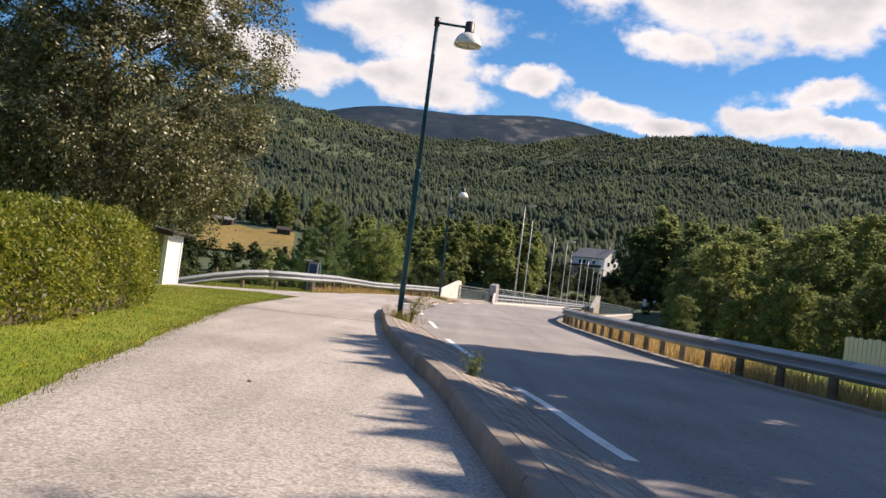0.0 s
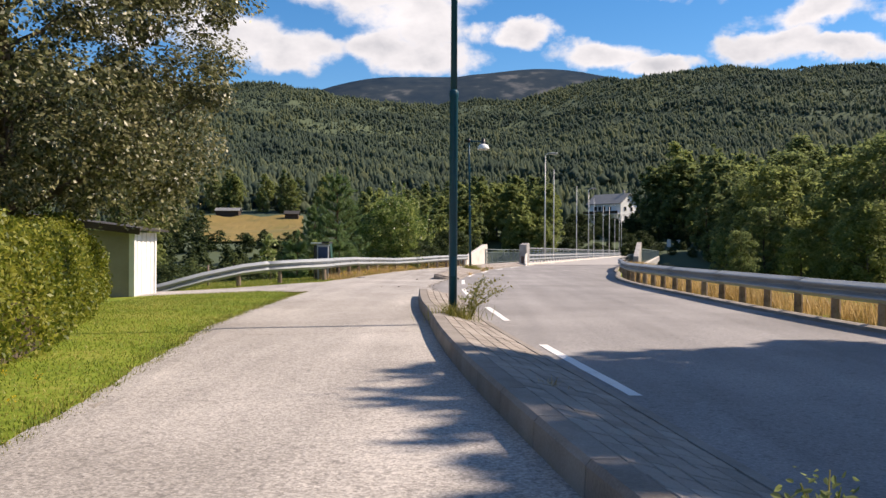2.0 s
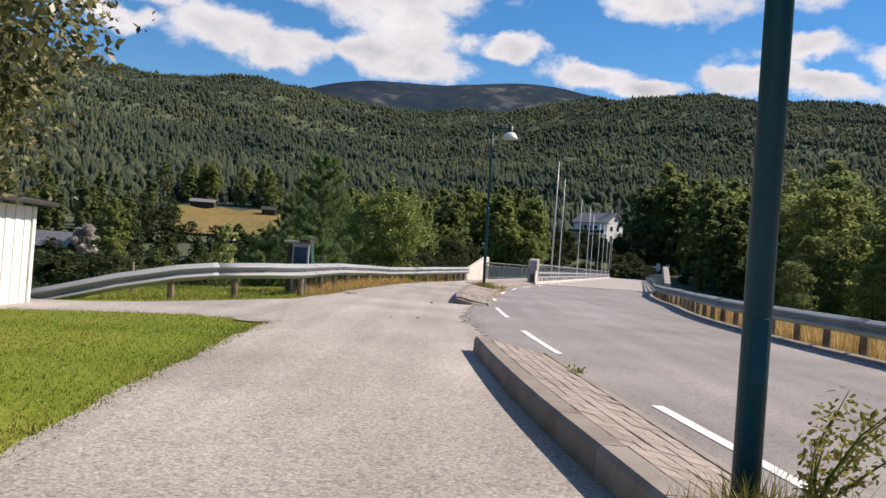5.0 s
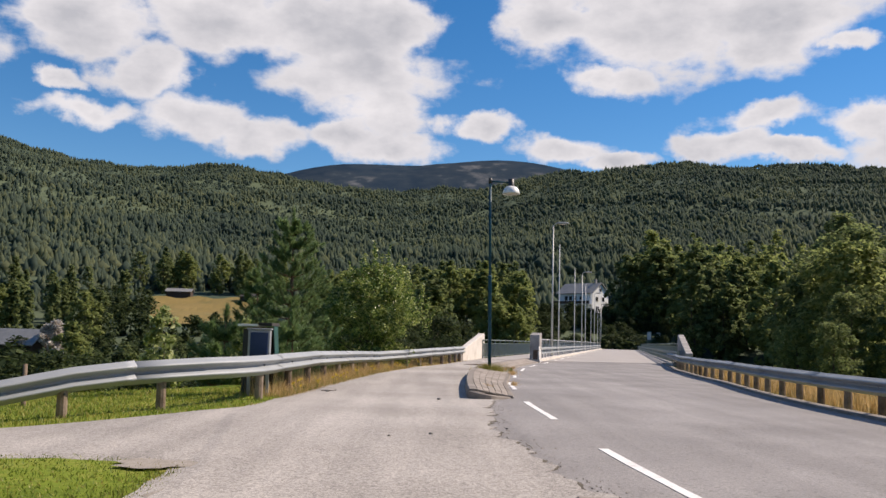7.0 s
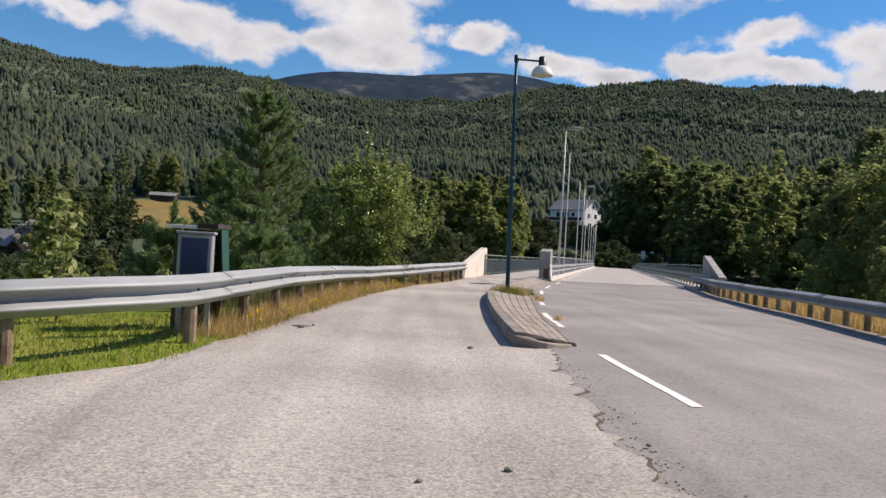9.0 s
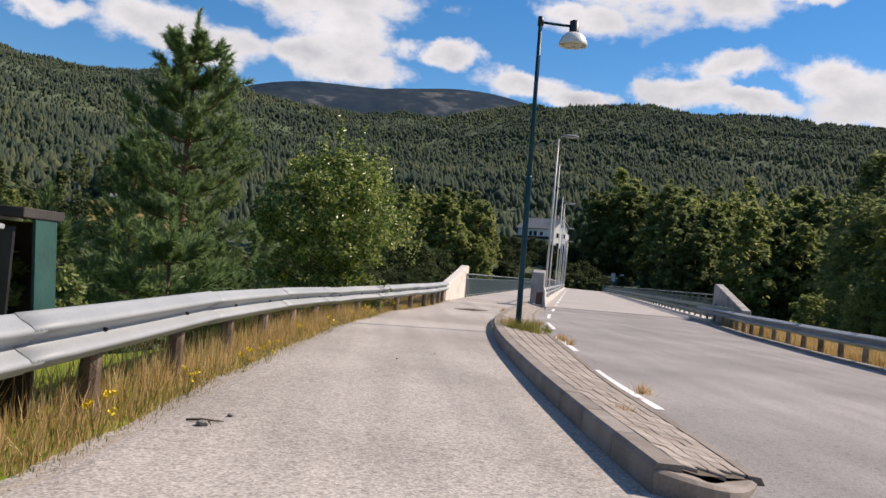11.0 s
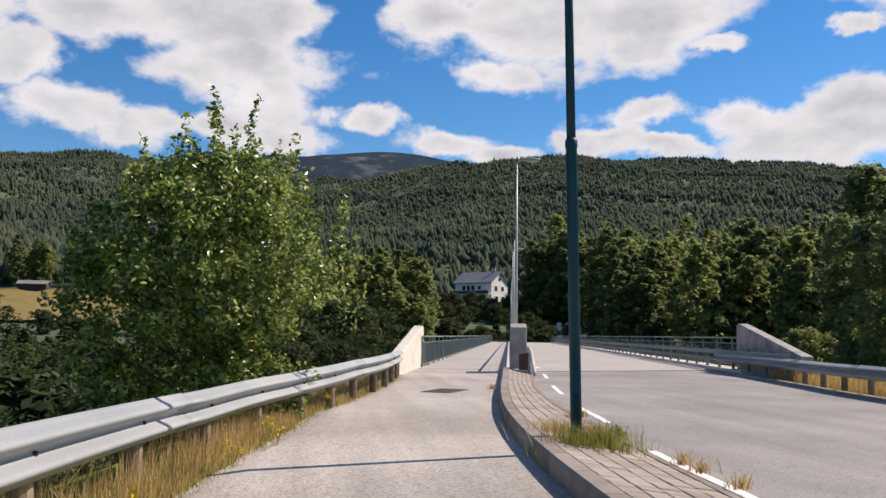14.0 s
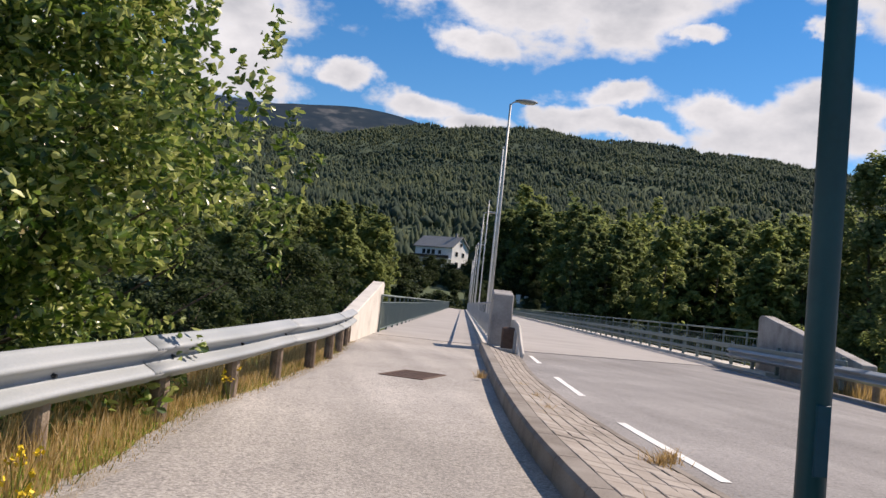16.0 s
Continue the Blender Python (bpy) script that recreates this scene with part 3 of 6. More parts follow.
def strip(name, mat, ys, left, right, lift=0.0, across=6, edge=0.06, slope=0.0):
    """Paving between two lines, with a downturned edge on both sides."""
    verts, faces = [], []
    n = across + 3
    for y, a, b in zip(ys, left, right):
        z = float(level(y)) + lift
        verts.append((a - slope, y, z - edge))
        for k in range(across + 1):
            verts.append((a + (b - a) * k / across, y, z))
        verts.append((b, y, z - edge))
    for i in range(len(ys) - 1):
        for k in range(n - 1):
            p = i * n + k
            faces.append((p, p + 1, p + 1 + n, p + n))
    return np_mesh(name, verts, faces, mat)


rng = np.random.default_rng(5)
ys = np.concatenate([np.arange(-12, 28.5, 0.25), np.arange(28.5, 40, 0.09), np.arange(40, 75.01, 0.25)])


def wobble(y, amp, seed):
    return amp * (np.sin(y * 1.7 + seed) * 0.5 + np.sin(y * 4.3 + 2 * seed) * 0.3 + np.sin(y * 9.1 + 3 * seed) * 0.25)


# where path and road meet: hidden under the islands, a broken edge between them
seam_mid = curve_x([(-12, 3.5), (0, 2.1), (10, 0.7), (17.7, -0.35), (25, -1.05), (28.6, -1.3), (29.9, -1.43), (31.7, -1.64), (33.1, -1.8), (35.6, -1.81), (38.5, -1.58), (39.6, -1.5), (45, -1.3), (50, -0.9), (55.8, -0.2), (64.5, 1.4), (72, 3.1), (80, 4.9)])
jag = np.where((ys > 28.5) & (ys < 39.8), rng.uniform(-0.012, 0.012, len(ys)) + wobble(ys, 0.10, 3) + 0.03 * np.sin(ys * 7.3) + 0.028 * np.sin(ys * 13) + 0.02 * np.sin(ys * 21 + 1), 0)
seam = seam_mid(ys) + jag
road = thing("road", "grey asphalt road with worn white edge dashes", "road", strip("road", M["road"], ys, seam - 0.12, road_right(ys), 0.0, 10), kind="structure")
left_edge = path_left(ys) + wobble(ys, 0.05, 1)
thing("cycle_path", "pale worn asphalt cycle path", "path", strip("cycle_path", M["path"], ys, left_edge, seam, 0.014, 8, 0.03, 0.3), kind="structure")
thing("path_edge", "crumbled gravel along the path", "gravel", strip("path_edge", M["gravel"], ys[ys < 30], (left_edge - 0.06 + wobble(ys, 0.07, 5))[ys < 30], (left_edge + 0.1)[ys < 30], 0.004, 2, 0.032, 0.22), kind="structure")
thing("path_edge", "crumbled gravel along the verge", "gravel", strip("path_edge", M["gravel"], ys[ys > 37], (left_edge - 0.10 + wobble(ys, 0.09, 7))[ys > 37], (left_edge + 0.1)[ys > 37], 0.004, 2, 0.032, 0.22), kind="structure")
sel = (ys > 28.6) & (ys < 39.7)
thing("path_edge", "broken asphalt crumbs where path meets road", "gravel", strip("path_edge", M["bedding"], ys[sel], (seam - 0.03)[sel], (seam + 0.022 + 0.018 * np.sin(ys * 5 + 2) + 0.015 * np.sin(ys * 23))[sel], 0.005, 2, 0.01), kind="structure")
# the side road that leaves to the left, built across x
sx = np.arange(-24, -4.2, 0.25)
near_edge = curve_x([(-24, 33.5), (-14, 32.4), (-9, 31.6), (-7.4, 31.45), (-6.2, 31.35), (-5.3, 31.2), (-4.75, 30.95), (-4.2, 30.6)])
far_edge = curve_x([(-24, 37.2), (-14, 34.9), (-10, 33.9), (-8.6, 33.6), (-6.95, 34.7), (-5.75, 36.4), (-5.25, 37.4), (-4.2, 40.5)])
verts, faces = [], []
for x in sx:
    a, b = float(near_edge(x)) + wobble(x, 0.06, 2), float(far_edge(x))
    for k in range(-1, 10):
        y = a + (b - a) * min(max(k, 0), 8) / 8 + (-0.4 if k < 0 else 0.3 if k > 8 else 0)
        verts.append((x, y, float(ground_z(x, y)) + (0.021 if 0 <= k <= 8 else -0.012)))
for i in range(len(sx) - 1):
    for k in range(10):
        p = i * 11 + k
        faces.append((p, p + 11, p + 12, p + 1))
thing("side_road", "pale gravelly asphalt side road", "road", np_mesh("side_road", verts, faces, M["path"]), kind="structure")

# a fine crack across the path
cx = np.linspace(-3.45, -1.35, 34)
verts, faces = [], []
for i, x in enumerate(cx):
    y = 19.45 + 0.05 * math.sin(i * 0.5) + 0.03 * math.sin(i * 1.9) + 0.02 * i
    w = 0.006 + 0.004 * math.sin(i * 2.7)
    verts += [(x, y - w, float(level(y)) + 0.018), (x, y + w, float(level(y)) + 0.018)]
faces = [(2 * i, 2 * i + 2, 2 * i + 3, 2 * i + 1) for i in range(len(cx) - 1)]
thing("path_crack", "fine dark crack across the worn asphalt", "crack", np_mesh("path_crack", verts, faces, M["bedding"]), kind="structure")

# worn-out soil at the tip of the lawn
verts = [(-4.98, 30.72, float(ground_z(-4.98, 30.72)) + 0.03)]
for i in range(18):
    a = 2 * math.pi * i / 18
    q = 1 + 0.22 * math.sin(3 * a + 1) + 0.12 * math.sin(7 * a)
    x, y = -4.98 + 0.42 * q * math.cos(a), 30.72 + 0.26 * q * math.sin(a)
    verts.append((x, y, float(ground_z(x, y)) + 0.024))
thing("bare_soil", "trodden sandy soil at the tip of the lawn", "soil", np_mesh("bare_soil", verts, [(0, 1 + i, 1 + (i + 1) % 18) for i in range(18)], M["gravel"]), kind="structure")

# loose crumbs along the broken seam, the verge and round the island ends
def crumbs(name, label, xs, cy, size, seed):
    g = np.random.default_rng(seed)
    n = len(xs)
    base = np.array([(1, 0, 0), (-0.5, 0.87, 0), (-0.5, -0.87, 0), (0.3, 0.5, 0.8), (0.2, -0.6, 0.7), (-0.6, 0.1, 0.75)])
    v = base[None] * (size * g.uniform(0.5, 1.5, n))[:, None, None] * g.uniform(0.7, 1.3, (n, 6, 1))
    a = g.uniform(0, 6.28, n)
    c, q = np.cos(a)[:, None], np.sin(a)[:, None]
    v = np.stack([v[..., 0] * c - v[..., 1] * q + xs[:, None], v[..., 0] * q + v[..., 1] * c + cy[:, None], v[..., 2] * 0.8 + level(cy)[:, None] + 0.002], -1)
    f = np.array([(0, 1, 3), (1, 5, 3), (1, 2, 5), (2, 4, 5), (2, 0, 4), (0, 3, 4), (3, 5, 4)])[None] + (np.arange(n) * 6)[:, None, None]
    thing(name, label, "gravel", np_mesh(name, v.reshape(-1, 3), f.reshape(-1, 3), M["gravel"]), kind="stuff")


cy = rng.uniform(28.6, 39.9, 380)
crumbs("loose_grit", "loose grit along the broken asphalt edge", seam_mid(cy) + wobble(cy, 0.10, 3) + np.abs(rng.normal(0.03, 0.13, 380)), cy, 0.008, 3)
cy = np.concatenate([rng.uniform(5, 30, 700), rng.uniform(38, 60, 900)])
crumbs("loose_grit", "loose grit along the path's edge", path_left(cy) + rng.normal(0.05, 0.12, 1600), cy + 0.0, 0.008, 4)

# kerb edge along the far side of the road: a thin raised lip
kerb_line = [(float(road_right(y)), y, float(level(y))) for y in np.arange(-8, 76, 0.5)]
thing("road_lip", "low dark concrete lip at the road edge", "kerb", sweep("road_lip", M["kerb"], kerb_line, [(-0.06, -0.1), (-0.05, 0.05), (0.05, 0.07), (0.16, 0.06), (0.2, -0.12)], closed=True), kind="structure")

# ---- white dashes ----
for start, end in ((1.6, 5.0), (8.5, 12.1), (15.35, 18.8), (22.1, 25.15), (29.0, 32.5), (35.85, 39.4), (43.35, 46.8), (49.8, 53.0), (55.9, 59.0), (61.7, 64.8), (68.3, 71.0)):
    dy = np.linspace(start, end, 14)
    c = dash_line(dy)
    part("road_dash", strip("road_dash", M["white_line"], dy, c - 0.052 + wobble(dy, 0.006, 1), c + 0.052 + wobble(dy, 0.006, 4), 0.006, 2, 0.004), road)

# ---- bridge deck ----
deck = thing("bridge_deck", "pale concrete and asphalt bridge deck", "bridge", kind="structure")


def slab(name, mat, u0a, u0b, u1, v0, v1, z0, z1, n=40):
    """A slab of the deck whose near end runs askew from u0a to u0b."""
    verts, faces = [], []
    for i in range(n + 1):
        for v, u0 in ((v0, u0a), (v1, u0b)):
            u = u0 + (u1 - u0) * (i / n) ** 1.5
            verts += [tuple(bp(u, v, z0)), tuple(bp(u, v, z1))]
    for i in range(n):
        p = 4 * i
        faces += [(p + 1, p + 3, p + 7, p + 5), (p, p + 4, p + 6, p + 2), (p, p + 1, p + 5, p + 4), (p + 2, p + 6, p + 7, p + 3)]
    faces += [(0, 2, 3, 1), (4 * n, 4 * n + 1, 4 * n + 3, 4 * n + 2)]
    return np_mesh(name, verts, faces, mat)


part("slab", slab("slab", M["concrete_grey"], 0, 0, 152, -0.35, 11.8, -0.9, -0.03), deck)
part("footway", slab("footway", M["deck"], -1.2, -1.2, 152, -0.05, 3.05, -0.2, 0.02), deck)
part("carriageway", slab("carriageway", M["deck"], -2.2, 1.9, 152, 3.7, 10.9, -0.2, 0.012), deck)
part("far_road", slab("far_road", M["road"], 152, 152, 172, 3.7, 11.5, -0.4, 0.012, 10), deck)
part("kerb", slab("kerb", M["concrete"], -4.5, -4.5, 152, 3.05, 3.75, -0.2, 0.14), deck)
part("kerb", slab("kerb", M["concrete"], -1.5, -1.5, 152, 10.9, 11.7, -0.2, 0.12), deck)
for i in range(3):
    bm = bmesh.new()
    add_box(bm, -0.4, 11.6, -0.6, 0.6, -6.5, -0.85, 0.05)
    ob = part("pier", bm_mesh("pier", bm, M["concrete_grey"]), deck)
    ob.matrix_basis = bpose(36 + 36 * i, 0)
for start in range(-2, 120, 7):
    bm = bmesh.new()
    add_box(bm, 4.14, 4.27, max(start, 0) + 1.0, start + 4.2, 0.012, 0.017)
    ob = part("road_dash", bm_mesh("road_dash", bm, M["white_line"]), deck)
    ob.matrix_basis = bpose(0, 0)

# ---- traffic islands ----
def island(y0, y1, near_rounded, name_label, pick):
    isle = thing("traffic_island", name_label, "traffic island", kind="structure")
    H, KW = 0.195, 0.17
    cut = 0.5 if near_rounded else 0.0
    # kerbstones of about a metre with small gaps
    y, verts_n = y0, 0
    while y < y1 - 0.05:
        e = min(y + 0.98, y1)
        yy = np.linspace(y + 0.006, e - 0.006, 4)
        line = [(float(isle_left(v)), v, float(level(v))) for v in yy]
        me = sweep("kerbstone", M["kerb"], line, [(-0.012, -0.08), (0.0, H - 0.03), (0.025, H), (KW, H - 0.004), (KW, -0.08)], closed=True)
        part("kerbstone", me, isle)
        y += 0.98
    # low flush edging on the road side
    line = [(float(isle_right(v)), v, float(level(v))) for v in np.linspace(y0 + cut, y1, max(4, int((y1 - y0) / 0.6)))]
    part("edging", sweep("edging", M["kerb"], line, [(-0.10, -0.08), (-0.10, 0.056), (-0.02, 0.05), (0.01, 0.0), (0.01, -0.08)], closed=True), isle)
    # bed under the pavers
    by = np.linspace(y0 + 0.02, y1 - 0.02, int((y1 - y0) / 0.5) + 2)
    verts, faces = [], []
    for v in by:
        a, b, z = float(isle_left(v)) + KW - 0.01, float(isle_right(v)) - 0.09, float(level(v))
        s = 1.0 if v > y0 + cut else math.sqrt(max(v - y0, 0) / cut)
        verts += [(a, v, z + H - 0.03), (a + (b - a) * s, v, z + H - 0.03 + (0.06 - H) * s)]
    faces = [(2 * i, 2 * i + 1, 2 * i + 3, 2 * i + 2) for i in range(len(by) - 1)]
    part("bedding", np_mesh("bedding", verts, faces, M["bedding"]), isle)
    # the ends
    for v, way in ((y0, -1), (y1, 1)):
        a, b, z = float(isle_left(v)), float(isle_right(v)), float(level(v))
        bulge = 0.22 if near_rounded and way < 0 else 0.1
        pts = [(a + (b - a) * s, v + way * bulge * math.sin(math.pi * s) + (cut * s * s if way < 0 else 0), z - (H - 0.06) * s) for s in np.linspace(0, 1, 9)]
        if way > 0:
            pts = pts[::-1]
        prof = [(-0.005, -0.08), (0.0, H - 0.05), (-0.03, H - 0.03), (-0.16, H - 0.03), (-0.16, -0.08)]
        part("end_kerb", sweep("end_kerb", M["kerb"], pts, prof, closed=True), isle)
    # pavers: five rows, laid in half bond
    local = random.Random(11 + int(y0))
    rows, length = 5, 0.21
    rest_v, rest_f, count = [], [], 0
    for r in range(rows):
        y = y0 + 0.05 + cut * ((r + 1) / rows) ** 2 + (length / 2 if r % 2 else 0)
        while y + length < y1 - 0.06:
            corners = []
            for yy in (y + 0.004, y + length - 0.004):
                a, b, z = float(isle_left(yy)) + KW + 0.004, float(isle_right(yy)) - 0.10, float(level(yy))
                for s in ((r + 0.028) / rows, (r + 0.972) / rows):
                    corners.append(Vector((a + (b - a) * s, yy, z + H - 0.002 + (0.052 - H) * s)))
            dz = local.uniform(-0.005, 0.003)
            top = [c + Vector((0, 0, dz + local.uniform(-0.002, 0.002))) for c in corners]
            low = [c - Vector((0, 0, 0.04)) for c in corners]
            mid = sum(top, Vector()) / 4
            inner = [t + (mid - t) * 0.06 for t in top]
            rim = [t - Vector((0, 0, 0.006)) for t in top]
            f = [(0, 1, 3, 2), (0, 4, 5, 1), (1, 5, 7, 3), (3, 7, 6, 2), (2, 6, 4, 0), (4, 8, 9, 5), (5, 9, 11, 7), (7, 11, 10, 6), (6, 10, 8, 4)]
            vs = [tuple(v) for v in inner + rim + low]
            if pick[0] <= y <= pick[1] and count < 300:
                part("paver", np_mesh("paver", vs, f, M["paver"]), isle)
                count += 1
            else:
                o = len(rest_v)
                rest_v += vs
                rest_f += [tuple(i + o for i in q) for q in f]
            y += length
    tagged(part("paving", np_mesh("paving", rest_v, rest_f, M["paver_rest"]), isle), kind="stuff")
    return isle


island(-10, 28.5, False, "raised concrete-paved divider with a worn kerb", (8.0, 21.0))
island(39.75, 71.5, True, "raised concrete-paved divider leading to the bridge", (44, 57))


# ---- steel crash barriers ----
BEAM = [(0.018 - 0.034 * math.cos(4 * math.pi * k / 22 + 0.0) if 0 < k < 22 else -0.022, 0.155 - 0.31 * k / 22) for k in range(23)]


def barrier(label, line, posts, wood, side=1, top=0.76, length=4.0, tall=1.12):
    """A W-beam barrier along a line of ground points; side 1 faces to the right of the way."""
    ob = thing("crash_barrier", label, "crash barrier", group="crash barriers")
    prof = [(side * o * 1.6, u * tall) for o, u in BEAM]
    back = [(side * (o * 1.6 - 0.006), u * tall) for o, u in BEAM][::-1]
    pts = [Vector(p) for p in line]
    acc, chunk, n = 0.0, [pts[0]], 0
    for a, b in zip(pts, pts[1:]):
        chunk.append(b)
        acc += (b - a).length
        if acc >= length or b is pts[-1]:
            lift = [(p.x, p.y + 0.005 * (n % 2), p.z + top - 0.155 * tall - 0.01 + (0.0 if n % 2 else 0.006)) for p in chunk]
            first, last = Vector(lift[0]), Vector(lift[-1])
            over = (Vector(lift[-1]) - Vector(lift[-2])).normalized() * 0.16
            lift.append(tuple(last + over))
            beam = part("beam", sweep("beam", M["galv"], lift, prof + back, closed=True, smooth=True), ob)
            way = (Vector(lift[1]) - first).normalized()
            out = Vector((way.y, -way.x, 0)) * side
            for up in (0.085, -0.085):
                for back_off in (0.05, 0.11):
                    c = first + way * back_off + out * 0.072 + Vector((0, 0, up))
                    part("bolt", tube("bolt", M["galv_dull"], [c, c + out * 0.01], [0.010, 0.008], 6, False), beam)
            acc, chunk, n = 0.0, [b], n + 1
    for p, way in posts:
        p, way = Vector(p), Vector(way).normalized()
        out = Vector((way.y, -way.x, 0)) * side
        m = Matrix((( way.x, -out.x, 0, p.x - out.x * 0.09), (way.y, -out.y, 0, p.y - out.y * 0.09), (0, 0, 1, p.z), (0, 0, 0, 1)))
        bm = bmesh.new()
        if wood:
            add_tube(bm, [(0, 0, -0.45), (0.004, 0.0, 0.2), (0, 0, top - 0.05)], [0.078, 0.075, 0.07], 10)
        else:
            add_box(bm, -0.05, 0.05, -0.04, 0.04, -0.45, top - 0.06, 0.008)
        add_box(bm, -0.04, 0.04, -0.056, -0.03, top - 0.24, top - 0.10, 0.004)
        post = part("post", bm_mesh("post", bm, M["wood_post"] if wood else M["galv_dull"], False), ob)
        post.matrix_basis = m
        c = p + out * 0.0 + Vector((0, 0, top - 0.155 * tall - 0.01 + 0.03))
        part("bolt", tube("bolt", M["lamp_black"], [c - out * 0.03, c + out * 0.004], [0.017, 0.013], 6, False), post).matrix_basis = m.inverted()
    return ob


def along(f, y0, y1, step, z=0.0):
    return [(float(f(y)), y, float(level(y)) + z) for y in np.arange(y0, y1 + 0.01, step)]


def post_at(f, y, z=-0.03):
    return (float(f(y)), y, float(level(y)) + z), (float(f(y + 0.2) - f(y - 0.2)), 0.4, 0)


# along the path, with a buried end round the corner of the side road
corner = [(-10.6, 33.9, -0.75), (-9.7, 34.2, -0.52), (-8.7, 34.75, -0.22), (-7.7, 35.5, 0.02), (-7.15, 36.0, 0.1), (-6.65, 36.55, 0.14), (-6.2, 37.1, 0.17), (-5.85, 37.75, 0.18)]


def sag(y):
    """The beam sits lower where the path has been resurfaced."""
    return float(np.interp(y, (44, 48, 53, 56, 60, 64), (0, -0.05, -0.12, -0.10, -0.04, 0)))


run = corner + [(x, y, z + sag(y)) for x, y, z in along(rail_left, 38.4, 69.6, 0.6)]
left_posts = [((-7.75, 35.4, -0.2), (1, 0.8, 0)), ((-6.7, 36.5, 0.0), (1, 1.1, 0))]
left_posts += [post_at(rail_left, y, -0.03 + sag(y)) for y in (38.6, 40.9, 43.0, 45.1, 47.2, 49.3, 51.3, 53.3, 55.2, 56.9, 58.6, 60.5, 62.4, 64.3, 66.2, 68.1, 69.3)]
barrier("galvanised steel crash barrier on wooden posts beside the path", run, left_posts, True, 1)


def right_rail(y):
    return road_right(y) + 0.24


run = along(right_rail, -10, 75.0, 0.7)
barrier("galvanised steel crash barrier on wooden posts along the road", run, [post_at(right_rail, y, -0.1) for y in np.arange(-10.53, 66, 1.38)], True, -1, 0.66, tall=0.95)

# ---- concrete wing walls at the bridge ----
def wing(label, u0, u1, v, low, high, mat, thick=0.34, flip=1):
    bm = bmesh.new()
    prof = [(u0, -0.6), (u1, -0.6), (u1, high - 0.06), (u1 - 0.22, high), (u1 - 0.42, high - 0.02), (u0 + 0.02, low), (u0, low - 0.05)]
    a = [bm.verts.new((-thick / 2, u, z)) for u, z in prof]
    b = [bm.verts.new((thick / 2, u, z)) for u, z in prof]
    bm.faces.new(a)
    bm.faces.new(b[::-1])
    for i in range(len(prof)):
        j = (i + 1) % len(prof)
        bm.faces.new((a[j], a[i], b[i], b[j]))
    bmesh.ops.recalc_face_normals(bm, faces=bm.faces)
    bmesh.ops.bevel(bm, geom=list(bm.edges), offset=0.018, segments=1, affect="EDGES")
    ob = thing("wing_wall", label, "concrete wall", bm_mesh("wing_wall", bm, mat), at=bpose(0, v))
    return ob


wing("sloping pale concrete wing wall at the footway railing", -6.6, 0.95, -0.22, 0.50, 1.52, M["concrete"])
wing("sloping weathered concrete wing wall beside the road", -6.4, 0.55, 11.45, 0.72, 1.72, M["concrete_grey"])

# the pillar where the middle barrier begins
bm = bmesh.new()
add_box(bm, -0.27, 0.27, -0.65, 0.65, -0.3, 1.6, 0.03)
for v in bm.verts:
    if v.co.z > 1.4 and v.co.y < -0.5:
        v.co.z -= 0.12
thing("concrete_pillar", "stained concrete pillar at the head of the middle barrier", "concrete pillar", bm_mesh("concrete_pillar", bm, M["concrete_grey"]), at=bpose(-2.7, 3.43))

# white end plate and bent steel in front of the pillar
nose = thing("barrier_end", "white-painted barrier terminal bent down to the kerb", "crash barrier", at=bpose(-4.0, 3.6))
bm = bmesh.new()
prof = [(0.0, -1.45, 0.0), (0.0, -1.2, 0.25), (0.0, -0.75, 0.62), (0.0, -0.2, 0.72), (0.0, 0.7, 0.72)]
part("beam", sweep("beam", M["concrete"], [(0.30 - 0.05 * i, p[1], p[2]) for i, p in enumerate(prof)], [(0.0, 0.13), (0.05, 0.1), (0.02, 0.0), (0.05, -0.1), (0.0, -0.13), (-0.015, -0.1), (-0.02, 0.1)], closed=True), nose)
part("back_box", box("back_box", M["iron"], -0.16, 0.20, -0.32, 0.12, 0.06, 0.66, 0.03), nose, "dark rusted steel box")
part("end_plate", box("end_plate", M["white_board"], 0.22, 0.27, -0.78, -0.36, -0.08, 0.70, 0.012), nose, "white-painted end plate")
part("leg", box("leg", M["galv_dull"], 0.12, 0.2, -0.55, -0.43, -0.1, 0.6, 0.01), nose)
part("leg", box("leg", M["galv_dull"], 0.08, 0.16, 0.1, 0.22, -0.1, 0.62, 0.01), nose)

# ---- foot railing on the bridge ----
foot = thing("bridge_railing", "grey-green painted steel railing with upright bars", "railing", at=bpose(0, 0))


def railing_panel(length, height, bars, gap_top=0.2):
    bm = bmesh.new()
    add_box(bm, -0.012, 0.012, 0.03, length - 0.03, 0.10, 0.135)
    add_box(bm, -0.012, 0.012, 0.03, length - 0.03, height - gap_top - 0.03, height - gap_top)
    for i in range(bars):
        y = 0.08 + (length - 0.16) * i / (bars - 1)
        add_box(bm, -0.007, 0.007, y - 0.007, y + 0.007, 0.135, height - gap_top - 0.03)
    return bm_mesh("panel", bm, M["rail_green"])


LEN, TOP = 2.5, 1.12
panel, post_me = railing_panel(LEN, TOP, 19), box("post", M["rail_green"], -0.03, 0.03, -0.025, 0.025, -0.05, TOP - 0.03, 0.006)
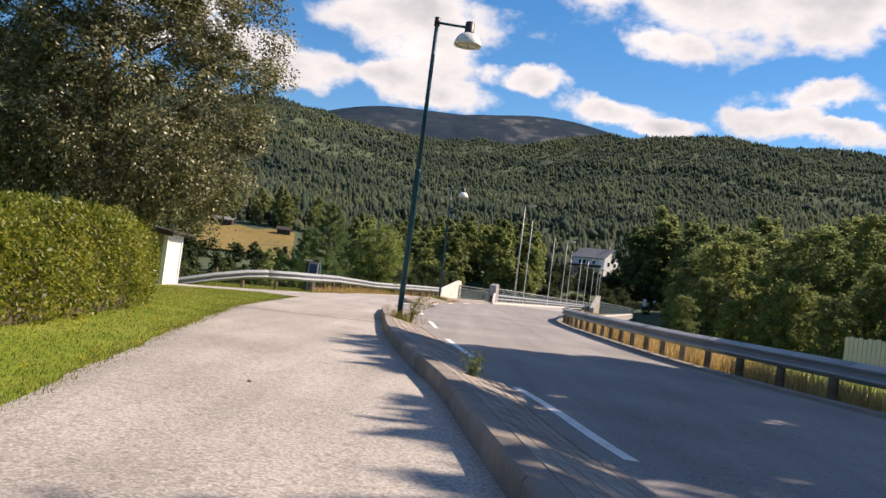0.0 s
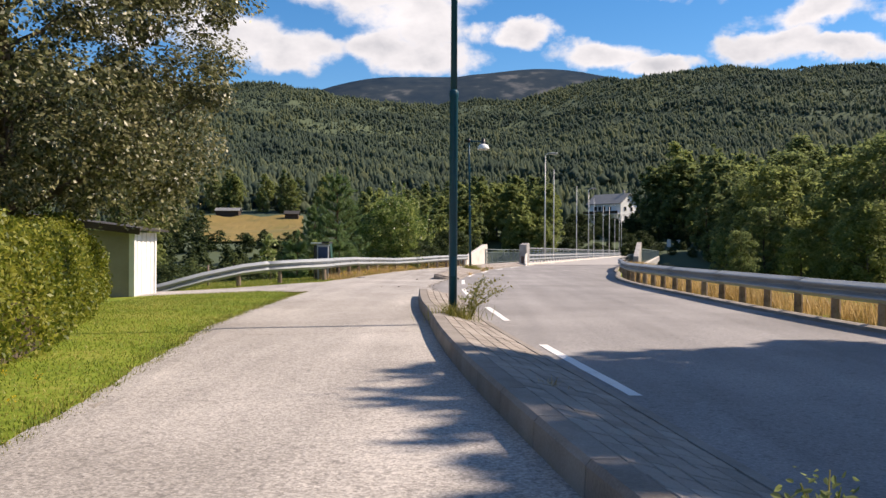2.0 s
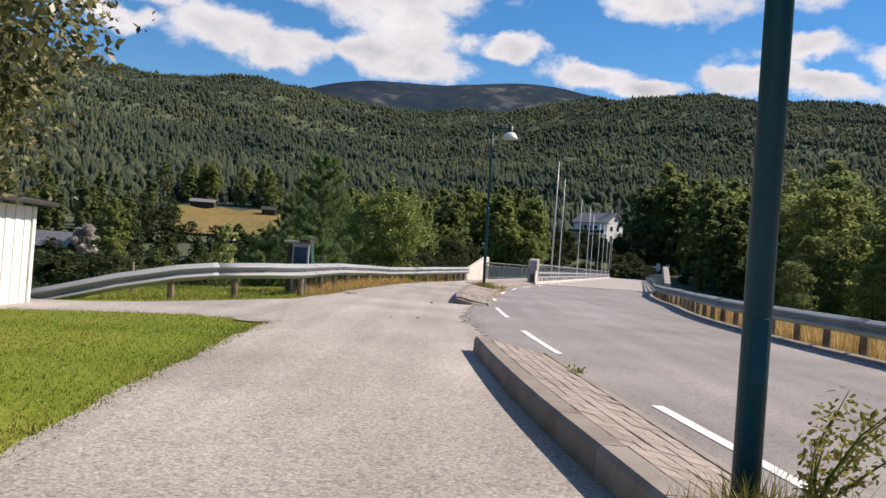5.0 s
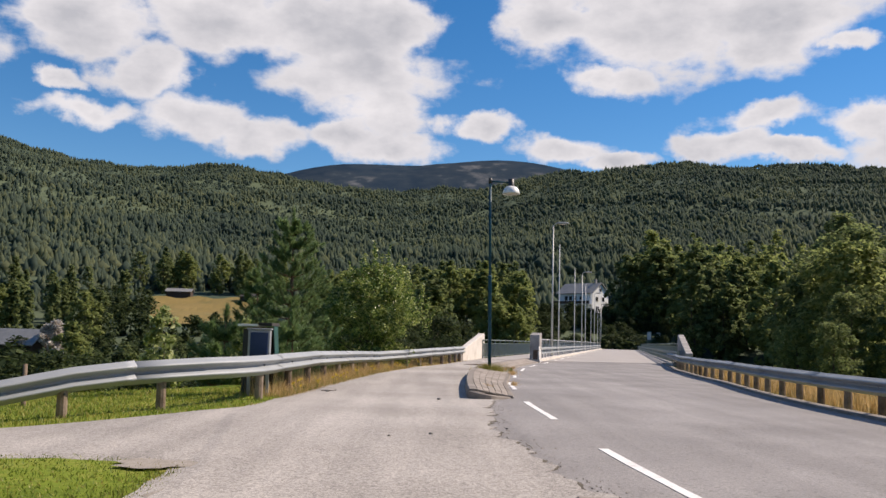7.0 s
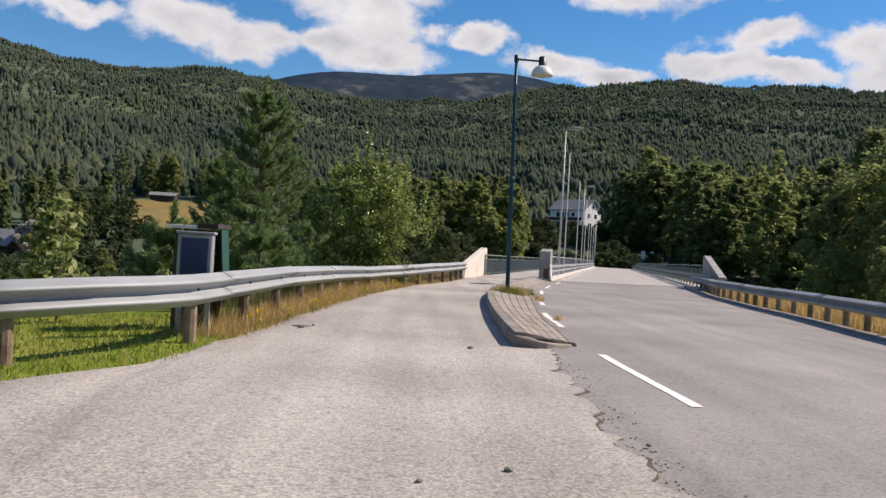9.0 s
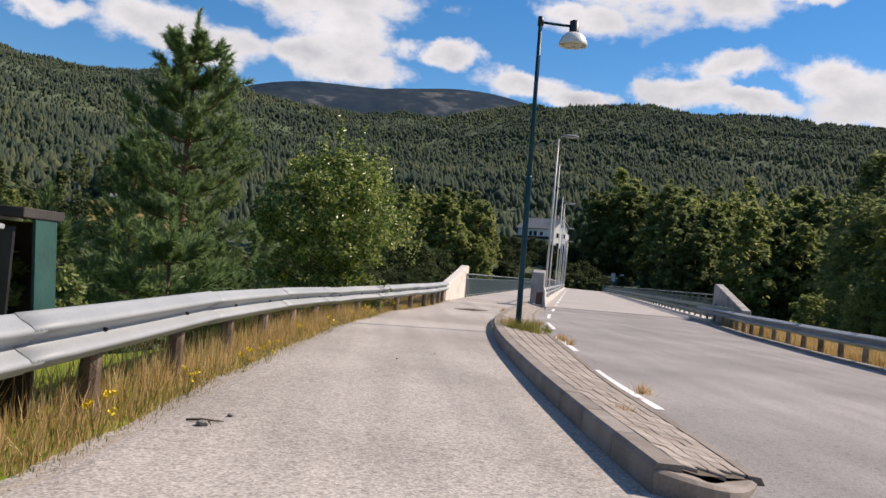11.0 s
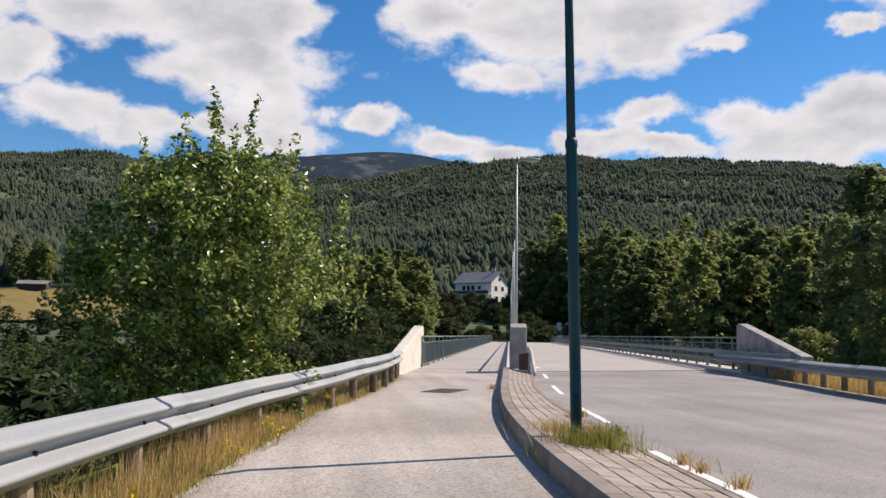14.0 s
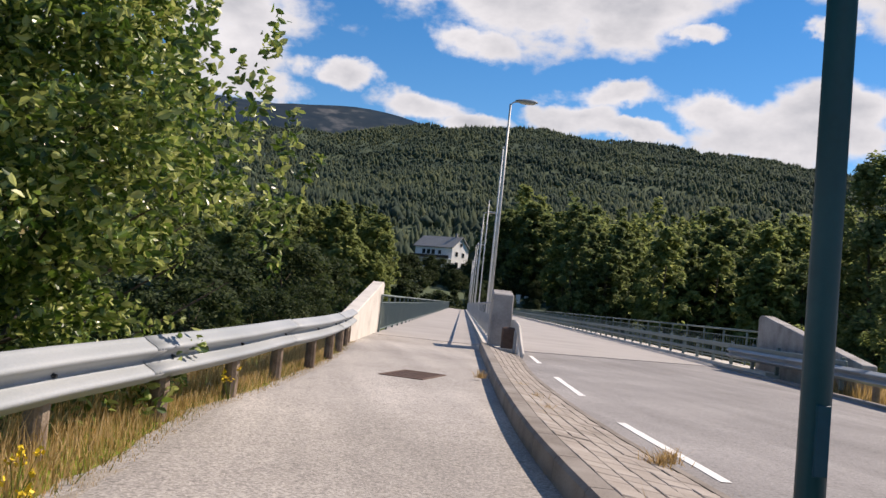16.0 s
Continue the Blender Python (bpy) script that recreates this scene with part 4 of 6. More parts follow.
for i in range(60):
    ob = part("panel", panel, foot)
    ob.location = (0, LEN * i, 0)
    ob = part("post", post_me, foot)
    ob.location = (0, LEN * i, 0)
    if i % 4 == 0:
        bm = bmesh.new()
        add_tube(bm, [(0, LEN * i, TOP), (0, LEN * (i + 4), TOP)], 0.03, 8)
        part("handrail", bm_mesh("handrail", bm, M["rail_green"], True), foot)

# ---- middle and right barriers on the bridge: two beams on steel posts ----
for v, side, label, u0 in ((3.42, 1, "steel barrier of two tubes between footway and road", -2.6), (10.95, -1, "steel barrier along the bridge carriageway", -6.5)):
    rails = thing("bridge_barrier", label, "crash barrier", at=bpose(0, v), group="bridge barriers")
    for k in range(19):
        a, b = u0 + 8.2 * k, u0 + 8.2 * (k + 1)
        for z, h in ((0.70, 0.075), (0.42, 0.055)):
            bm = bmesh.new()
            add_box(bm, -0.035 + 0.06 * side, 0.035 + 0.06 * side, a, b, z - h, z + h, 0.02)
            # right-hand beams: darker railing colour stands in for their backlit shade
            part("beam", bm_mesh("beam", bm, M["galv"] if side > 0 else M["rail_green"]), rails)
    if side > 0:
        for k in range(19):
            part("handrail", tube("handrail", M["galv_dull"], [(-0.12, u0 + 8.2 * k, 1.24), (-0.12, u0 + 8.2 * (k + 1), 1.24)], 0.036, 8), rails)
        for k in range(60):
            part("upright", box("upright", M["galv_dull"], -0.14, -0.10, u0 + 0.4 + 2.5 * k, u0 + 0.44 + 2.5 * k, 0.1, 1.22, 0.004), rails)
    pm = box("post", M["galv_dull"] if side > 0 else M["rail_green"], -0.045, 0.045, -0.05, 0.05, -0.02, 0.72, 0.008)
    for k in range(76):
        ob = part("post", pm, rails)
        ob.location = (-0.03 * side, u0 + 0.4 + 2.0 * k, 0.12)
right = thing("bridge_railing", "dark grey-green railing on the far edge of the bridge", "railing", at=bpose(0, 11.6))
panel, post_me = railing_panel(LEN, TOP, 9), box("post", M["rail_green"], -0.03, 0.03, -0.025, 0.025, -0.05, TOP - 0.03, 0.006)
for i in range(60):
    for name, me in (("panel", panel), ("post", post_me)):
        ob = part(name, me, right)
        ob.location = (0, LEN * i, 0.1)
    if i % 4 == 0:
        bm = bmesh.new()
        add_tube(bm, [(0, LEN * i, TOP + 0.1), (0, LEN * (i + 4), TOP + 0.1)], 0.03, 8)
        part("handrail", bm_mesh("handrail", bm, M["rail_green"], True), right)

# ---- street lamps on the islands ----
def street_lamp(lean):
    ob = thing("street_lamp", "petrol-blue stepped lamp post with a white dome shade", "street lamp", group="street lamps")
    H = 6.53
    bm = bmesh.new()
    add_tube(bm, [(0, 0, -0.3), (0, 0, 3.08), (0, 0, 3.10), (0, 0, 3.17), (0, 0, 3.20)], [0.060, 0.060, 0.067, 0.067, 0.05], 16)
    part("lower_pole", bm_mesh("lower_pole", bm, M["pole_blue"], True), ob)
    part("upper_pole", tube("upper_pole", M["pole_blue"], [(0, 0, 3.16), (0, 0, H)], [0.049, 0.042], 14), ob)
    bm = bmesh.new()
    add_box(bm, -0.032, 0.032, -0.061, -0.04, 0.5, 0.78, 0.004)
    part("service_door", bm_mesh("service_door", bm, M["pole_blue"]), ob)
    arm = part("arm", tube("arm", M["pole_blue"], [(-0.03, 0, H - 0.08), (0.36, 0, H - 0.1), (0.74, 0, H - 0.11)], 0.028, 10), ob)
    part("collar", tube("collar", M["lamp_black"], [(0, 0, H - 0.16), (0, 0, H + 0.03)], 0.062, 12), ob)
    housing = part("housing", tube("housing", M["lamp_black"], [(0.72, 0, H - 0.26), (0.72, 0, H - 0.22), (0.72, 0, H + 0.0), (0.72, 0, H + 0.02)], [0.12, 0.105, 0.10, 0.06], 16), ob)
    bm = bmesh.new()
    prof = [(0.10, -0.24), (0.17, -0.265), (0.24, -0.33), (0.285, -0.42), (0.305, -0.50), (0.30, -0.52), (0.28, -0.50), (0.262, -0.42)]
    rings = [[bm.verts.new((0.72 + r * math.cos(a), r * math.sin(a), H + z)) for a in (2 * math.pi * k / 28 for k in range(28))] for r, z in prof]
    for a, b in zip(rings, rings[1:]):
        for k in range(28):
            bm.faces.new((a[k], b[k], b[(k + 1) % 28], a[(k + 1) % 28]))
    bmesh.ops.recalc_face_normals(bm, faces=bm.faces)
    part("shade", bm_mesh("shade", bm, M["lamp_white"], True), ob, "white enamelled dome shade")
    bm = bmesh.new()
    rings = [[bm.verts.new((0.72 + r * math.cos(a), r * math.sin(a), H + z)) for a in (2 * math.pi * k / 24 for k in range(24))] for r, z in ((0.265, -0.44), (0.262, -0.49), (0.15, -0.53), (0.02, -0.54))]
    for a, b in zip(rings, rings[1:]):
        for k in range(24):
            bm.faces.new((a[k], b[k], b[(k + 1) % 24], a[(k + 1) % 24]))
    bm.faces.new(rings[-1])
    part("diffuser", bm_mesh("diffuser", bm, M["diffuser"], True), ob, "clouded diffuser glass")
    return ob


lamp = street_lamp(0)
lamp.matrix_basis = pose(-0.87, 21.3, 0.36, 0.0, 0.0, 0)
copy_thing(lamp, pose(-0.67, 52.85, 0.33, 0.0, -0.9, 0))

# ---- tall lamps and bare poles along the middle of the bridge ----
tall = thing("bridge_lamp", "tall grey steel lamp post with a flat head", "street lamp", group="bridge lamps")
part("pole", tube("pole", M["pole_grey"], [(0, 0, -0.1), (0, 0, 4.0), (0, 0, 9.0)], [0.075, 0.06, 0.042], 10), tall)
part("arm", tube("arm", M["pole_grey"], [(0, 0, 8.95), (0.12, 0, 9.08), (0.35, 0, 9.12)], 0.03, 8), tall)
bm = bmesh.new()
bmesh.ops.create_uvsphere(bm, u_segments=18, v_segments=10, radius=1)
bmesh.ops.scale(bm, vec=(0.46, 0.17, 0.09), verts=bm.verts)
bmesh.ops.translate(bm, vec=(0.62, 0, 9.14), verts=bm.verts)
head = part("head", bm_mesh("head", bm, M["galv"], True), tall, "flat grey lamp head")
bm = bmesh.new()
bmesh.ops.create_uvsphere(bm, u_segments=16, v_segments=8, radius=1)
bmesh.ops.scale(bm, vec=(0.34, 0.13, 0.06), verts=bm.verts)
bmesh.ops.translate(bm, vec=(0.66, 0, 9.085), verts=bm.verts)
part("lens", bm_mesh("lens", bm, M["diffuser"], True), head)
tall.matrix_basis = bpose(8, 3.45, 0.1)
for u in (50, 92, 134):
    copy_thing(tall, bpose(u, 3.45, 0.1))
flag = thing("flagpole", "slender white flagpole without a flag", "flagpole", group="flagpoles")
part("pole", tube("pole", M["lamp_white"], [(0, 0, -0.1), (0, 0, 8.2)], [0.05, 0.03], 10), flag)
bm = bmesh.new()
bmesh.ops.create_uvsphere(bm, u_segments=10, v_segments=6, radius=0.05)
bmesh.ops.translate(bm, vec=(0, 0, 8.23), verts=bm.verts)
part("finial", bm_mesh("finial", bm, M["lamp_white"], True), flag)
flag.matrix_basis = bpose(13.5, 3.5, 0.1)
for u in (34, 58, 76, 108, 124):
    copy_thing(flag, bpose(u, 3.5, 0.1))

# marker boards at the far end
for u, v in ((157, 13.8), (167, 16.2)):
    sign = thing("marker_sign", "plain white marker board on a post", "road sign", group="marker boards", at=bpose(u, v))
    part("post", tube("post", M["galv_dull"], [(0, 0, -3.0), (0, 0, 2.4)], 0.05, 8), sign)
    part("board", box("board", M["lamp_white"], -0.45, 0.45, -0.06, -0.02, 2.3, 4.1, 0.01), sign)

# drain grate in the path
grate = thing("drain_grate", "rusty cast-iron drain grate set in the path", "drain grate", at=Matrix.Translation((-0.62, 62.55, float(level(62.5)) + 0.018)) @ Matrix.Rotation(-BRIDGE_A - 0.25, 4, "Z") @ Matrix.Diagonal((0.8, 1.0, 1.0, 1.0)))
bm = bmesh.new()
for x0, x1, y0, y1 in ((-0.42, 0.42, -0.62, -0.56), (-0.42, 0.42, 0.56, 0.62), (-0.42, -0.37, -0.56, 0.56), (0.37, 0.42, -0.56, 0.56)):
    add_box(bm, x0, x1, y0, y1, -0.05, 0.008)
part("frame", bm_mesh("frame", bm, M["iron"]), grate)
for k in range(9):
    y = -0.5 + 0.125 * k
    part("bar", box("bar", M["iron"], -0.37, 0.37, y - 0.035, y + 0.035, -0.05, 0.004, 0.004), grate)

# ---- plants ----
def limbs(bm, rng, height, reach, n, base=(0, 0, 0), r0=0.1, lift=0.5, start=0.25, sides=6):
    """A trunk and n tapered limbs; returns the limb tips and points along the limbs."""
    base = Vector(base)
    top = base + Vector((rng.uniform(-0.05, 0.05) * height, rng.uniform(-0.05, 0.05) * height, height * 0.85))
    mid = (base + top) / 2 + Vector((rng.uniform(-0.04, 0.04), rng.uniform(-0.04, 0.04), 0)) * height
    add_tube(bm, [base - Vector((0, 0, 0.3)), base + (mid - base) * 0.5, mid, top], [r0 * 1.25, r0, r0 * 0.7, r0 * 0.15], sides)
    spots = []
    for k in range(n):
        s = start + (0.95 - start) * (k + rng.uniform(0, 0.8)) / n
        p = base + (mid - base) * (s * 2) if s < 0.5 else mid + (top - mid) * (s * 2 - 1)
        a = 2.4 * k + rng.uniform(-0.5, 0.5)
        ln = reach * (1.05 - 0.65 * s) * rng.uniform(0.75, 1.1)
        q = p + Vector((math.cos(a) * ln * 0.55, math.sin(a) * ln * 0.55, ln * lift * 0.45))
        e = p + Vector((math.cos(a) * ln, math.sin(a) * ln, ln * lift))
        add_tube(bm, [p, q, e], [r0 * 0.42 * (1.1 - s), r0 * 0.25 * (1.1 - s) + 0.004, 0.004], 5, False)
        spots += [q, (q + e) / 2, e]
    return spots


def crown_points(rng, n, rx, ry, z0, z1, clumps, clump_r, shape=1.0, shell=0.55, facing=False):
    """Leaf places in uneven clumps filling an egg-shaped crown."""
    a = rng.uniform(0, 2 * np.pi, clumps)
    h = rng.uniform(0, 1, clumps) ** 0.9
    width = np.sin(np.pi * np.clip(h * 0.86 + 0.12, 0, 1)) ** (0.65 * shape)
    rad = rng.uniform(shell, 1.0, clumps) * width
    c = np.stack([np.cos(a) * rad * rx, np.sin(a) * rad * ry, z0 + h * (z1 - z0)], 1)
    pick = rng.integers(0, clumps, n)
    off = rng.normal(size=(n, 3))
    off /= np.linalg.norm(off, axis=1)[:, None]
    size = clump_r * rng.uniform(0.6, 1.4, clumps)
    pts = c[pick] + off * (rng.uniform(0.15, 1, n) ** 0.6 * size[pick])[:, None] * np.array([1, 1, 0.8])
    if not facing:
        return pts
    axis = pts - np.array([0, 0, z0 + 0.35 * (z1 - z0)])
    axis /= np.linalg.norm(axis, axis=1)[:, None] + 1e-6
    return pts, off * 0.42 + axis * 0.3 + np.array([0.1, 0.0, 0.4])


def broad_tree(name, label, category, seed, height, radius, n, leaf, mat, base_gap=0.2, clumps=90, clump_r=0.5, group="", limbs_n=14, trunk=0.14, shape=1.0, shell=0.55, extra=None, facing=False, oval=False):
    r = np.random.default_rng(seed)
    ob = thing(name, label, category, group=group)
    bm = bmesh.new()
    limbs(bm, r, height, radius, limbs_n, r0=trunk, lift=0.6, start=base_gap)
    part("trunk", bm_mesh("trunk", bm, M["bark"], True), ob)
    pts = crown_points(r, n, radius, radius, height * base_gap, height, clumps, clump_r, shape, shell, facing)
    pts, out = pts if facing else (pts, None)
    if extra is not None:
        more = extra(r)
        pts = np.concatenate([pts, more])
        out = None if out is None else np.concatenate([out, r.normal(0, 0.5, more.shape)])
    v, f = leaf_blades(r, pts, leaf) if oval else leaf_quads(r, pts, leaf, outward=out)
    part("crown", np_mesh("crown", v, f, mat), ob)
    return ob


def plant(ob, x, y, turn=0.0, s=1.0, sink=0.05, z=None):
    ob.matrix_basis = Matrix.Translation((x, y, (float(ground_z(x, y)) if z is None else z) - sink)) @ Matrix.Rotation(turn, 4, "Z") @ Matrix.Scale(s, 4)


# the big tree over the shed: hanging olive-grey foliage
def droop(r):
    a = r.uniform(0, 2 * np.pi, 90)
    tops = np.stack([np.cos(a) * r.uniform(2.2, 3.9, 90), np.sin(a) * r.uniform(2.2, 3.9, 90), r.uniform(2.7, 4.5, 90)], 1)
    pick = r.integers(0, 90, 17000)
    return tops[pick] + np.stack([r.normal(0, 0.26, 17000), r.normal(0, 0.26, 17000), -r.uniform(0, 1.15, 17000)], 1)


big = broad_tree("tree", "large dense tree with drooping olive-grey foliage", "tree", 3, 10.8, 4.3, 215000, 0.058, M["leaf_dark"], 0.19, 560, 0.52, facing=True, limbs_n=26, trunk=0.26, shape=0.55, shell=0.42, extra=droop)
plant(big, -9.1, 24.1)
# trees beyond the road whose shade falls across it
for i, (x, y, h) in enumerate(((13.6, 19.4, 13.8), (13.3, 16.6, 12.8), (14.6, 13.0, 14.05), (13.8, 8.6, 13.7), (15.0, 3.0, 12.9), (18.0, 17.5, 13.0), (14.0, -3.5, 12.4), (18.5, 9.5, 13.6))):
    ob = broad_tree("tree", "tall leafy roadside tree shading the asphalt", "tree", 20 + i, h, 2.9 if i == 0 else 3.4, 12000, 0.3, M["leaf_wood"], 0.5 if i == 0 else 0.15, 120, 0.8, group="roadside trees", limbs_n=16, trunk=0.2, shape=0.7, shell=0.2)
    plant(ob, x, y, i)

# the young tree behind the barrier: upright shoots, glossy leaves
def shoots(r):
    out = []
    for _ in range(110):
        a, d = r.uniform(0, 2 * np.pi), 1.95 * r.uniform(0, 1) ** 0.75
        x, y = math.cos(a) * d + 0.3, math.sin(a) * d
        z0, ln = 1.7 + 2.3 * (1 - d / 1.9) + r.uniform(-0.5, 0.3), r.uniform(0.7, 1.35)
        s = r.uniform(0, 1, 80)
        out.append(np.stack([x + math.cos(a) * 0.25 * s + r.normal(0, 0.045, 80), y + math.sin(a) * 0.25 * s + r.normal(0, 0.045, 80), z0 + ln * s], 1))
    return np.concatenate(out)


bush = broad_tree("young_tree", "bushy young broadleaf tree with bright green leaves", "tree", 8, 4.0, 2.05, 30000, 0.052, M["leaf_bush"], 0.04, 240, 0.3, limbs_n=40, trunk=0.05, oval=True, shape=0.75, shell=0.3, extra=shoots)
plant(bush, -5.03, 57.25, 0.3, z=0.05)


# ---- pines ----
def pine(seed, height, reach, tufts_per, needles, label, name="pine_tree"):
    r = np.random.default_rng(seed)
    ob = thing(name, label, "tree", group="young pines")
    bm = bmesh.new()
    add_tube(bm, [(0, 0, -0.4), (0.03, 0, height * 0.4), (0, 0.02, height * 0.97)], [0.022 * height, 0.014 * height, 0.006], 8)
    cent, ways = [], []
    whorls = int(height * 2.3)
    for w in range(whorls):
        z = height * (0.10 + 0.86 * w / whorls)
        ln0 = reach * (1.0 - 0.80 * (w / whorls) ** 1.3) * (0.75 if w < 2 else 1.0)
        for k in range(5):
            a = k * 1.257 + w * 0.9 + r.uniform(-0.3, 0.3)
            ln = ln0 * r.uniform(0.7, 1.1)
            rise = 0.28 + 0.5 * w / whorls
            pts = [Vector((math.cos(a) * ln * s, math.sin(a) * ln * s, z + ln * rise * s * s)) for s in (0.02, 0.5, 1.0)]
            add_tube(bm, pts, [0.016, 0.011, 0.005], 5, False)
            for _ in range(tufts_per):
                s = r.uniform(0.15, 1.0)
                side = r.normal(0, 0.11 * ln, 2) * (1.1 - s * 0.4)
                p = np.array([math.cos(a) * ln * s, math.sin(a) * ln * s, z + ln * rise * s * s]) + np.array([side[0], side[1], abs(r.normal(0, 0.05))])
                cent.append(p)
                ways.append(np.array([math.cos(a) * 0.7, math.sin(a) * 0.7, 0.75]) + r.normal(0, 0.35, 3))
    for k in range(10):
        cent.append(np.array([0, 0, height * (0.9 + 0.012 * k)]))
        ways.append(np.array([0, 0, 1.0]))
    part("trunk", bm_mesh("trunk", bm, M["pine_bark"], True), ob)
    cent, ways = np.repeat(np.array(cent), needles, 0), np.repeat(np.array(ways), needles, 0)
    n = len(cent)
    ways /= np.linalg.norm(ways, axis=1)[:, None]
    along_ = r.uniform(0, 0.16, n)[:, None]
    root = cent + ways * along_
    d = ways * 0.9 + r.normal(size=(n, 3)) * 0.42
    d /= np.linalg.norm(d, axis=1)[:, None]
    side = np.cross(d, r.normal(size=(n, 3)))
    side /= np.linalg.norm(side, axis=1)[:, None]
    ln = r.uniform(0.08, 0.14, n)[:, None]
    v = np.stack([root - side * 0.008, root + side * 0.008, root + d * ln], 1).reshape(-1, 3)
    part("needles", np_mesh("needles", v, np.arange(3 * n).reshape(-1, 3), M["needle"]), ob)
    return ob


tall_pine = pine(4, 5.2, 1.55, 36, 46, "young pine with long grey-green needles and orange bark")
plant(tall_pine, -6.75, 48.3, z=-0.35)
plant(copy_thing(tall_pine, Matrix()), -8.3, 51.4, 2.0, 0.85, z=-0.9)
small = pine(6, 1.9, 0.85, 26, 40, "small bushy pine sapling on the embankment")
plant(small, -6.3, 46.0, 0, 1.2, z=-0.5)
plant(copy_thing(small, Matrix()), -6.2, 50.6, 1.0, 0.85, z=-0.45)
plant(copy_thing(small, Matrix()), -7.3, 52.6, 2.2, 1.25, z=-0.8)
plant(copy_thing(small, Matrix()), -8.3, 47.2, 2.9, 1.5, z=-1.0)

# slender saplings by the corner barrier
sap = broad_tree("sapling", "slender broadleaf sapling with pale leaves", "tree", 31, 2.35, 0.36, 620, 0.085, M["leaf_pale"], 0.15, 26, 0.16, "saplings", 8, 0.02, oval=True)
plant(sap, -8.15, 41.0, 0, 0.98, z=-0.5)
plant(copy_thing(sap, Matrix()), -6.4, 40.6, 1.3, 0.75, z=-0.15)
plant(copy_thing(sap, Matrix()), -6.05, 40.4, 2.3, 0.62, z=-0.1)
plant(copy_thing(sap, Matrix()), -6.7, 43.6, 2.0, 0.6, z=-0.3)

# ---- hedge ----
r = np.random.default_rng(12)
hedge = thing("hedge", "clipped yellow-green garden hedge with a rounded end", "hedge")
hy = np.linspace(-8, 28.0, 96)
front = curve_x([(-8, -2.9), (0, -3.5), (8, -4.05), (13, -4.4), (17, -4.9), (20, -5.75), (23, -6.85), (25.5, -7.75), (28.5, -8.9)])


def hedge_shape(y):
    """Width and height along the hedge, falling off at its far end."""
    fall = np.sqrt(np.clip((28.2 - y) / 1.6, 0, 1))
    return 1.7 * fall, (1.42 + 0.10 * np.sin(y * 0.9) + 0.07 * np.sin(y * 2.3)) * (0.45 + 0.55 * fall)


verts, faces, m = [], [], 13
for y in hy:
    w, h = hedge_shape(y)
    for k in range(m):
        a = math.pi * k / (m - 1)
        c, s = math.cos(a), math.sin(a) ** 0.55 if 0 < k < m - 1 else 0
        verts.append((float(front(y)) - 0.12 - w / 2 + (w / 2 - 0.1) * (abs(c) ** 0.6) * (1 if c > 0 else -1), y, float(level(y)) - 0.05 + (h - 0.1) * s))
for i in range(len(hy) - 1):
    for k in range(m - 1):
        p = i * m + k
        faces.append((p, p + 1, p + 1 + m, p + m))
part("core", np_mesh("core", verts, faces, M["bark"], True), hedge, "dark twiggy inside of the hedge")
n = 120000
y = r.uniform(5.0, 28.1, n)
w, h = hedge_shape(y)
a = r.uniform(0, 1, n) ** 1.25 * np.pi * 0.85
c, s = np.cos(a), np.sin(a) ** 0.55
dent = 0.10 * np.sin(y * 3.1 + a * 3) * np.sin(y * 1.7 - a * 2) + r.normal(0, 0.05, n)
x = front(y) - 0.12 - w / 2 + (w / 2 + dent) * np.abs(c) ** 0.6 * np.sign(c)
z = level(y) - 0.03 + (h + dent * 0.8) * s
v, f = leaf_quads(r, np.stack([x, y, z], 1), 0.037, long=1.8)
part("foliage", np_mesh("foliage", v, f, M["leaf_hedge"]), hedge)

# ---- lawn, verge grass and weeds ----
def blades(name, label, rng, x, y, z, h, w, mat, lean=0.35, category="grass"):
    n = len(x)
    a, tilt = rng.uniform(0, 2 * np.pi, n), np.abs(rng.normal(0, lean, n))
    d = np.stack([np.cos(a) * tilt, np.sin(a) * tilt, np.ones(n)], 1)
    b = rng.uniform(0, 2 * np.pi, n)
    side = np.stack([np.cos(b), np.sin(b), np.zeros(n)], 1) * w / 2
    root = np.stack([x, y, z - 0.02], 1)
    hh = h[:, None] if hasattr(h, "__len__") else h
    tip = root + d * hh
    mid = root + d * hh * 0.55 + np.stack([np.cos(a), np.sin(a), np.zeros(n)], 1) * -0.04 * hh
    v = np.stack([root - side, root + side, mid + side * 0.75, tip, mid - side * 0.75], 1).reshape(-1, 3)
    i = np.arange(n) * 5
    f = np.concatenate([np.stack([i, i + 1, i + 2, i + 4], 1), np.stack([i + 4, i + 2, i + 3, i + 3], 1)])
    me = bpy.data.meshes.new(name)
    me.from_pydata(v.tolist(), [], [tuple(q) if q[2] != q[3] else tuple(q[:3]) for q in f.tolist()])
    me.materials.append(mat)
    return thing(name, label, category, me, kind="stuff")


r = np.random.default_rng(21)
n = 80000
y = 4 + 27.4 * r.uniform(0, 1, n) ** 1.05
x = path_left(y) - 0.02 - np.abs(r.normal(0, 0.09, n)) - 4.3 * r.uniform(0, 1, n) ** 1.3
keep = (y < near_edge(np.minimum(x, -4.3)) - 0.1)
x, y = x[keep], y[keep]
blades("lawn_grass", "bright mown lawn beside the path", r, x, y, ground_z(x, y) + 0.01, r.uniform(0.018, 0.045, len(x)), 0.010, M["grass"], 0.8)
n = 4200
y = r.uniform(4, 30.8, n)
x = path_left(y) - 0.2 + wobble(y, 0.09, 5) - np.abs(r.normal(0, 0.16, n))
